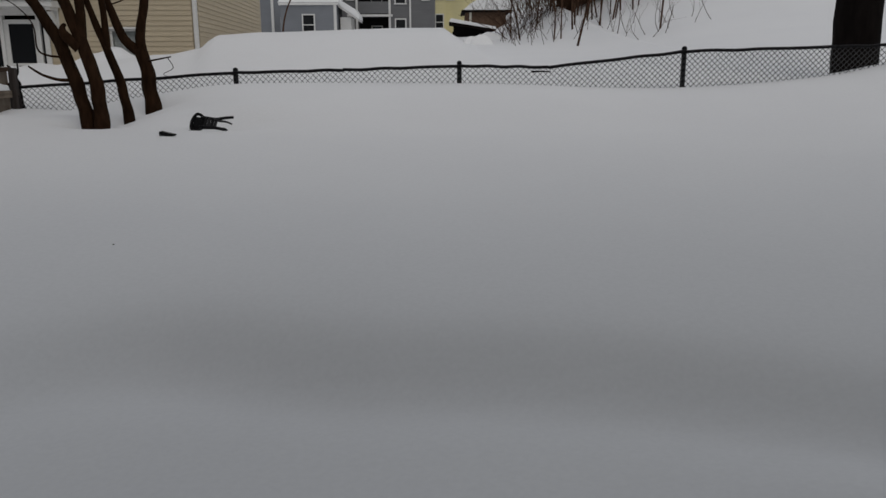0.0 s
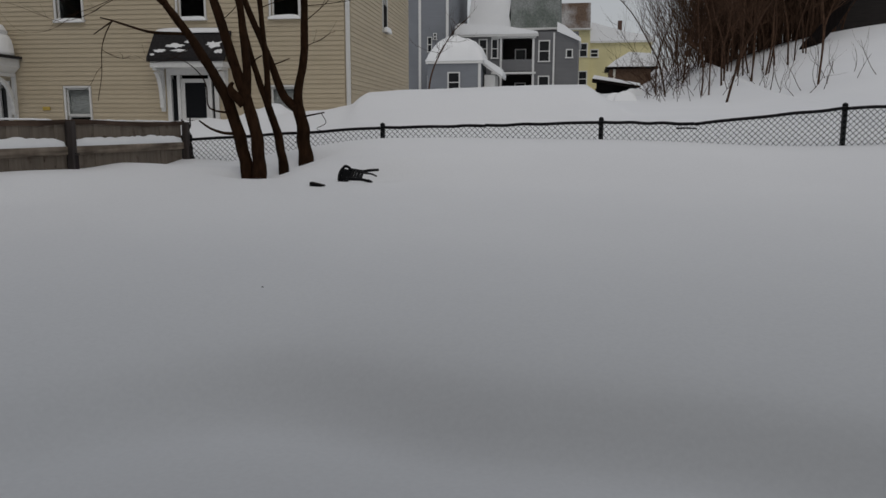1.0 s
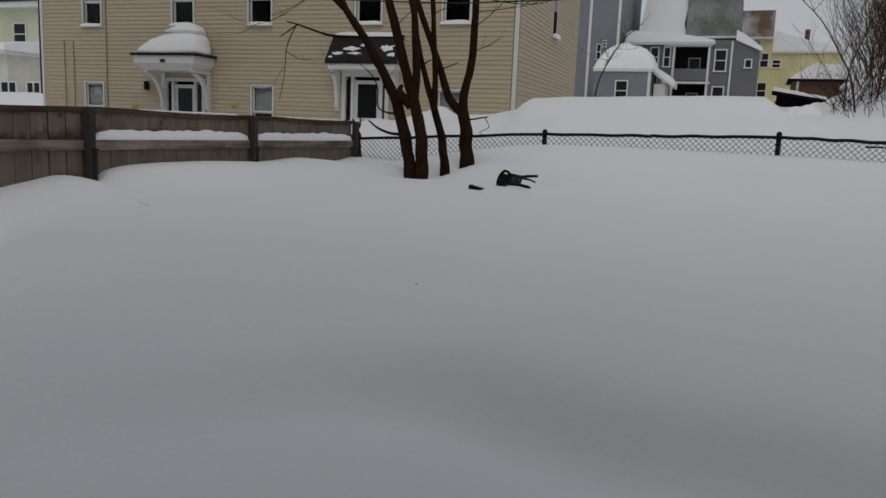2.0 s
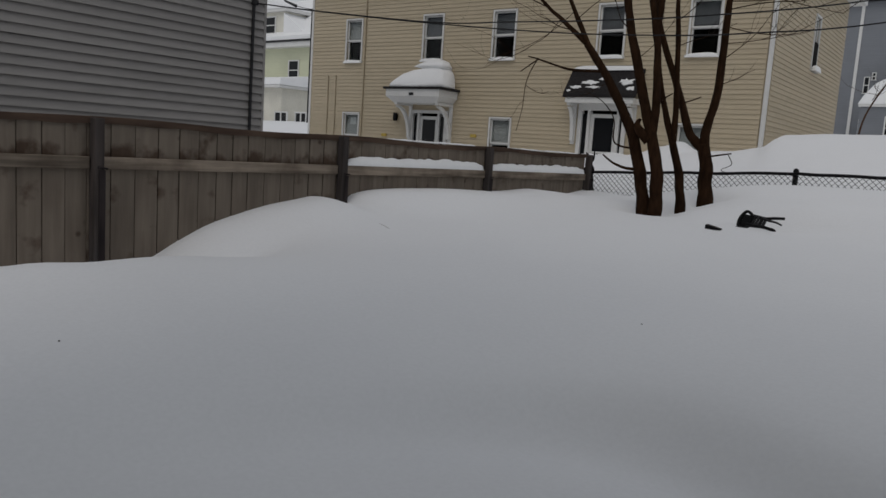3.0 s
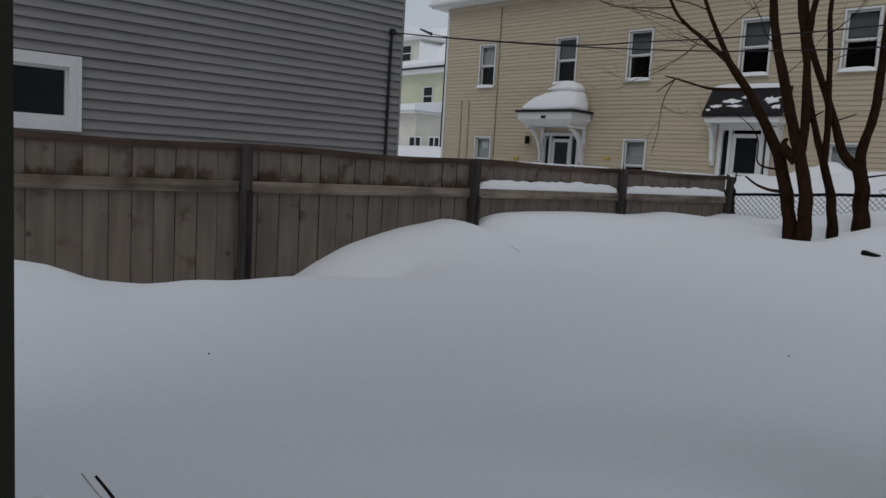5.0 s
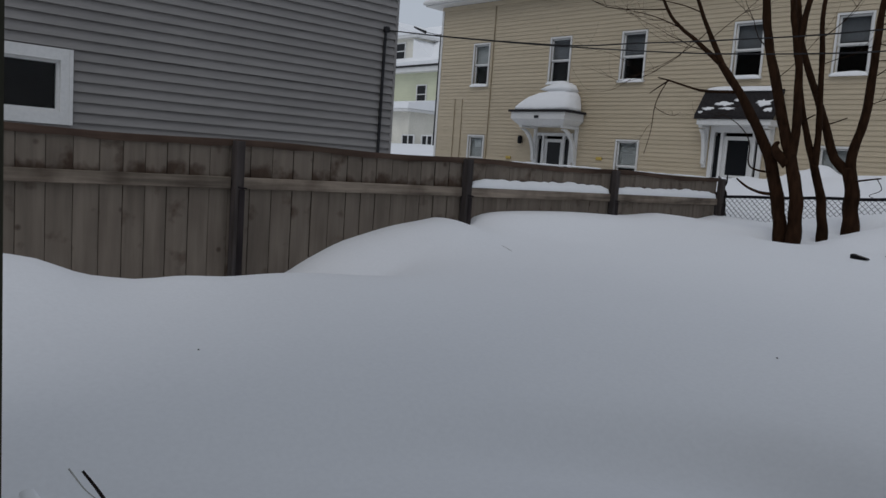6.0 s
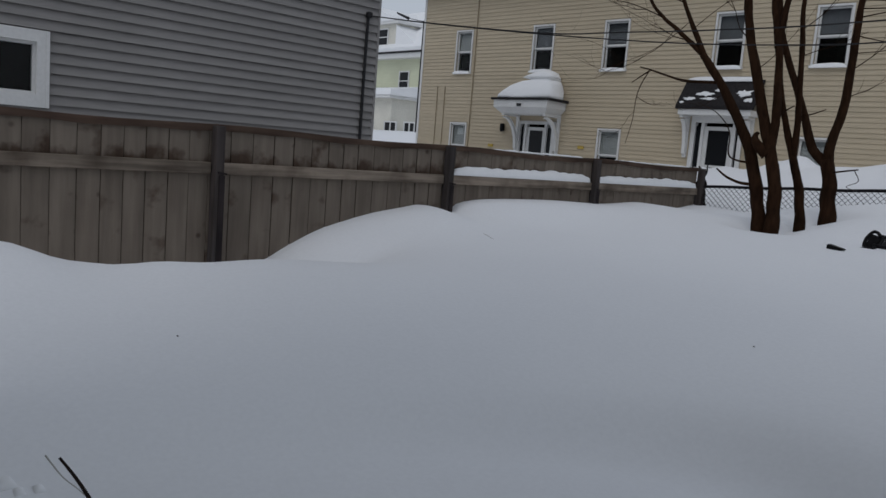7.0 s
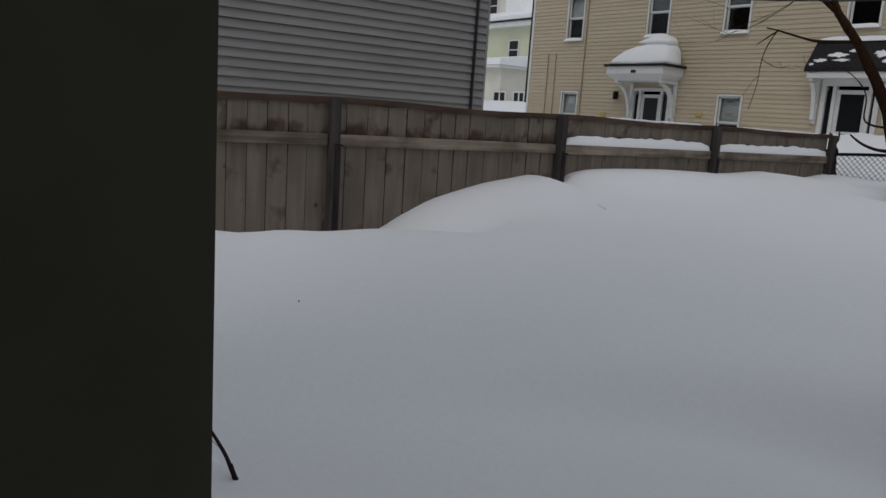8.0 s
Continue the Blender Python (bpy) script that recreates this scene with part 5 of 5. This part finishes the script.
snow_slab(at, fy + 0.1, [(0.2, 6.5), (3.72, 6.5), (3.6, 6.7), (2.0, 7.0), (0.25, 7.5)], 6.5, "deep snow on the wing roof")
# sheds at the foot of the hill
at, fy = spread(1.6, 28)
h = thing("shed", pose(0, 0, 0), "low brown shed with a snow-covered roof", "shed", "sheds")
flat_box(h, "wall", BROWN_WALL, at, fy, 0.85, 2.3, 1.6, 3.9, 1.2, 4)
flat_box(h, "fascia", DARK_BARK, at, fy, 0.7, 2.45, 3.86, 3.94, 0.9, 4)
flat_box(h, "corner_board", CREAM, at, fy, 0.98, 1.06, 2.6, 3.86, 1.12, 1.2)
snow_slab(at, fy + 0.85, [(0.75, 3.94), (2.5, 3.94), (2.7, 4.1), (2.2, 4.4), (1.5, 4.45), (1.0, 4.15)], 3.4, "snow heaped over the shed roof")
h = thing("lean_to", pose(0, 0, 0), "dark open lean-to with a thin sloping snowy roof", "shed", "sheds")
part("roof", prism([at(0.24, 3.4), at(1.88, 3.12), at(1.88, 3.22), at(0.24, 3.48)], fy - 0.6, fy + 1.1), DARK_BARK, h)
# the open lean-to's inner shade is put into this wall's colour
part("wall", prism([at(0.4, 1.6), at(1.8, 1.6), at(1.8, 3.12), at(0.4, 3.36)], fy + 0.4, fy + 1), ROOM_DARK, h)
for x in (0.36, 1.74):
    flat_box(h, "lean_to_post", DARK_BARK, at, fy, x, x + 0.1, 1.6, 3.15, -0.4, -0.2)
snow_slab(at, fy - 0.62, [(0.24, 3.485), (1.88, 3.225), (1.86, 3.31), (0.3, 3.6)], 1.7, "thin snow on the lean-to roof")
for x, y, s, t in ((1.35, 27, 0.42, 0.4), (1.0, 27.5, 0.3, 0.35), (2.0, 33, 0.5, 0.4)):
    snow_heap("snow_mound", pose(0, 0, 0), x - s, x + s, y - s * 0.8, y + s * 0.8, snow_z(x, y) - 0.1, t, "small lump of snow thrown up at the hill foot", 12, 10, 0, 1.2, "snow mounds")

# pale green house between the grey and the tan one
h = thing("house", pose(0, 0, 0), "pale green house with a dormer and a snowy porch roof", "house", "houses")
gy0 = 34.0
one = lambda x, z: (x, z)
for name, mat, x0, x1, z0, z1, y0, y1 in (("wall", GREEN_SIDING, -50, -39.0, 1, 7.9, 0, 8), ("porch_wall", CREAM, -50, -39.0, 1, 5.0, -3.0, -0.01), ("cornice", WHITE_TRIM, -50.4, -38.6, 7.9, 8.3, -0.6, 0.2), ("gutter", PIPE_GREY, -50.4, -38.6, 8.22, 8.34, -0.7, -0.605),
                                          ("porch_eave", WHITE_TRIM, -50.4, -38.6, 4.95, 5.12, -3.5, -0.02), ("dormer", CREAM, -47.0, -42.4, 8.7, 10.3, -0.2, 4)):
    flat_box(h, name, mat, one, gy0, x0, x1, z0, z1, y0, y1)
part("roof", prism([(-0.6, 8.15), (8.6, 8.15), (4, 11.6)], -50.4, -38.6, "x"), SHINGLE, h).matrix_local = Matrix.Translation((0, gy0, 0))
part("dormer_eave", box((-47.3, gy0 - 0.5, 10.3), (-42.0, gy0 + 4.2, 10.5)), WHITE_TRIM, h)
far_window(h, one, gy0 - 0.2, -44.55, -43.35, 8.85, 10.05)
far_window(h, one, gy0, -42.1, -41.0, 5.75, 7.1)
far_window(h, one, gy0, -46.5, -45.2, 5.75, 7.1)
k = 31.0 / 34.0
for x0, x1 in ((-43.4, -42.0), (-41.2, -40.0), (-46.0, -44.6)):
    far_window(h, one, gy0 - 3.0, x0 * k, x1 * k, 2.0, 3.5, mullion=False, upright=True)
for outline, y0, label in (([(-3.55, 5.13), (-0.02, 5.13), (-0.02, 6.0), (-3.5, 5.5)], 0, "deep snow on the porch roof"), ([(-0.65, 8.35), (4, 11.65), (4, 12.0), (-0.7, 8.6)], 0, "deep snow on the main roof")):
    single("roof_snow", prism(outline, -50.4, -38.5, "x"), SNOW_CAP, label, "snow", "snow caps", m=Matrix.Translation((0, gy0, 0)))
single("roof_snow", prism([(-47.3, 10.5), (-42.0, 10.5), (-42.0, 10.62), (-43.3, 10.95), (-45.0, 11.65), (-47.3, 12.0)], gy0 - 0.55, gy0 + 4.2), SNOW_CAP, "snow on the dormer roof", "snow", "snow caps")
single("roof_snow", prism([(-42.39, 8.3), (-38.6, 8.3), (-40.1, 8.7), (-42.39, 10.2)], gy0 - 0.35, gy0 + 3.2), SNOW_CAP, "snow drifted against the dormer's side", "snow", "snow caps")
# street lamp behind, its pole hidden by the tan house
lamp = thing("street_lamp", pose(-35.2, 30, 1.5), "dark street lamp head on a thin arm", "street lamp")
bm = bmesh.new()
tube(bm, [(0, 0, 0), (0, 0, 4.5), (0, 0, 7.85)], 0.11, 0.07, 8)
part("pole", bm, PIPE_GREY, lamp, soft_shade=True)
bm = bmesh.new()
tube(bm, [(0, 0, 7.8), (-0.7, 0, 7.93), (-1.6, 0, 8.13)], 0.022, 0.018, 6)
part("arm", bm, PIPE_GREY, lamp, soft_shade=True)
bm = bmesh.new()
tube(bm, [(-1.5, 0, 8.1), (-1.65, 0, 8.15), (-2.35, 0, 8.4), (-2.6, 0, 8.5)], 0.1, 0.05, 8)
part("lamp_head", bm, PIPE_GREY, lamp, soft_shade=True)
single("porch_snow_bank", box((-46, gy0 - 3.9, 1), (-36, gy0 - 3.2, 2.45), 0.25), SNOW_CAP, "snow banked along the porch foot", "snow", "snow caps")


# ---- wooded hill ----
def sapling(seed, tall):
    rng = random.Random(seed)
    t = thing("sapling", pose(0, 0, 0), "thin leafless sapling standing in hillside snow", "tree", "saplings on the hill")
    bm = bmesh.new()
    lean = rng.uniform(-0.25, 0.25)
    pts = [(0, 0, -0.4)] + [(lean * k * k * tall / 9 + rng.uniform(-0.06, 0.06), rng.uniform(-0.1, 0.1), tall * k / 4) for k in range(1, 5)]
    r = rng.uniform(0.014, 0.036)
    tube(bm, pts, r, 0.012, 6, 0.1, 3)
    part("trunk", bm, BRUSH, t, soft_shade=True)
    bm = bmesh.new()
    for k in range(rng.randint(7, 10)):
        i = rng.uniform(0.9, 3.9)
        a, b = Vector(pts[int(i)]), Vector(pts[min(4, int(i) + 1)])
        twigs_from(bm, a.lerp(b, i % 1), Vector((rng.uniform(-1, 1), rng.uniform(-1, 1), rng.uniform(0.2, 1.2))), rng.uniform(0.7, 1.6), 0.011, 2, rng)
    tagged(part("twig_growth", bm, BRUSH, t), "", "", "", "stuff")
    return t


rng = random.Random(21)
kinds = [sapling(100 + k, 2.6 + 0.5 * k) for k in range(6)]
spots = [(3.48, 30.9), (3.61, 25.8), (3.83, 25.35), (3.65, 21.45), (5.52, 29.1), (5.66, 29.05), (5.82, 27.2), (5.97, 27.35), (6.62, 27.6), (6.89, 27.95), (7.42, 28.7), (4.37, 26.6), (6.11, 22.3), (2.79, 32.6)]
spots += [(rng.uniform(0.085, 0.15) * d, d) for d in [rng.uniform(27, 37) for k in range(4)]] + [(rng.uniform(0.15, 0.285) * d, d) for d in [rng.uniform(27, 33) for k in range(17)]]
for k, (x, y) in enumerate(spots):
    m = pose(x, y, snow_z(x, y), rng.uniform(-6, 6), rng.uniform(-9, 9), rng.uniform(0, 360))
    if k < len(kinds):
        kinds[k].matrix_world = m
    else:
        copy_thing(rng.choice(kinds), m)
# tangle of brush along the hill crest
bm = bmesh.new()
for k in range(640):
    y = rng.uniform(32.2, 35)
    x = y * rng.uniform(0.13, 0.3)
    twigs_from(bm, Vector((x, y, snow_z(x, y) + rng.uniform(0.0, 1.2))), Vector((rng.uniform(-0.5, 0.5), 0, 1)), rng.uniform(1.5, 4.5), rng.uniform(0.008, 0.02), 2, rng)
for k in range(190):
    y = rng.uniform(32, 36)
    x = y * rng.triangular(0.085, 0.155, 0.14)
    twigs_from(bm, Vector((x, y, snow_z(x, y) + rng.uniform(0.0, 1.5))), Vector((rng.uniform(-0.7, 0.4), 0, 1)), rng.uniform(1.5, 4.0), rng.uniform(0.008, 0.016), 2, rng)
for k in range(50):
    y = rng.uniform(30, 36)
    x = y * rng.uniform(0.07, 0.135)
    twigs_from(bm, Vector((x, y, snow_z(x, y) - 0.05)), Vector((rng.uniform(-1.3, 1.0), 0, 0.8)), rng.uniform(1.0, 2.6), rng.uniform(0.008, 0.016), 2, rng)
single("brush_thicket", bm, BRUSH, "dense brown leafless thicket along the hill crest", "brush", kind="stuff")
# low weeds and shoots in the snow
bm = bmesh.new()
for k in range(70):
    x, y = (rng.uniform(2.2, 5.0), rng.uniform(24, 34)) if k < 50 else (rng.uniform(5, 7.5), rng.uniform(21, 25))
    twigs_from(bm, Vector((x, y, snow_z(x, y) - 0.05)), Vector((rng.uniform(-0.8, 0.8), 0, 1)), rng.uniform(0.5, 1.3), 0.009, 1, rng)
single("weed_stalks", bm, BRUSH, "thin dry weed stalks sticking out of snow", "weeds", kind="stuff")


def hill_fence():
    f = thing("hill_fence", pose(0, 0, 0), "brown board fence climbing the wooded hill", "fence")
    x, k = 5.0, 0
    while x < 10.0:
        z = snow_z(x, 35.0) + 0.12
        part("board", box((x, 35.0 + 0.025 * (k % 2), z - 0.5), (x + 0.165, 35.03 + 0.025 * (k % 2), z + 3.8 + rng.uniform(-0.05, 0.05))), BROWN_BOARD, f)
        x, k = x + 0.172, k + 1
    for x in (5.1, 7.4, 9.8):
        part("post", box((x, 35.07, snow_z(x, 35) - 0.4), (x + 0.12, 35.19, snow_z(x, 35) + 3.4)), BROWN_BOARD, f)


hill_fence()
tx, ty = 8.0, 30.0
t = thing("tree", pose(tx, ty, snow_z(tx, ty)), "dark leaning tree trunk on the hill crest", "tree")
bm = bmesh.new()
tube(bm, [(-0.5, 0, -0.9), (-0.25, 0, -0.2), (0.3, 0, 0.5), (0.8, 0, 1.2), (1.25, 0, 2.3), (1.5, 0.1, 4.5)], 0.27, 0.15, 10, 0.2, 4)
part("trunk", bm, DARK_BARK, t, soft_shade=True)
for pts in ([(1.25, 0, 2.3), (1.9, 0.2, 3.6), (2.2, 0.3, 5.0)], [(1.35, 0, 3.0), (0.5, 0.2, 4.2), (0.2, 0.2, 5.4)]):
    bm = bmesh.new()
    tube(bm, pts, 0.12, 0.03, 7, 0.15)
    part("branch", bm, DARK_BARK, t, soft_shade=True)
h = thing("house", pose(0, 0, 0), "dark brown house wall at the top of the hill", "house", "houses")
part("wall", box((10.4, 36, 3.5), (24, 43, 11)), DARK_WALL, h)
part("roof", prism([(9.9, 11), (24.5, 11), (17, 14.5)], 35.6, 43.4), SHINGLE, h)

# small bare tree beside the annex
t = thing("tree", pose(-6.9, 34, snow_z(-6.9, 34)), "small leafless tree beside the blue-grey annex", "tree")
bm = bmesh.new()
tube(bm, [(0, 0, -0.4), (0.15, 0, 0.9), (0.55, 0, 1.9), (1.2, 0, 2.9), (1.9, 0, 3.5)], 0.045, 0.014, 7, 0.1)
part("trunk", bm, BRUSH, t, soft_shade=True)
bm, rng = bmesh.new(), random.Random(5)
for k in range(12):
    u = rng.uniform(0.2, 1)
    twigs_from(bm, Vector((1.5 * u * u + 0.1, 0, 0.6 + 2.6 * u)), Vector((rng.uniform(-1, 1), rng.uniform(-0.5, 0.5), rng.uniform(0, 1))), rng.uniform(0.6, 1.3), 0.01, 1, rng)
tagged(part("twig_growth", bm, BRUSH, t), "", "", "", "stuff")
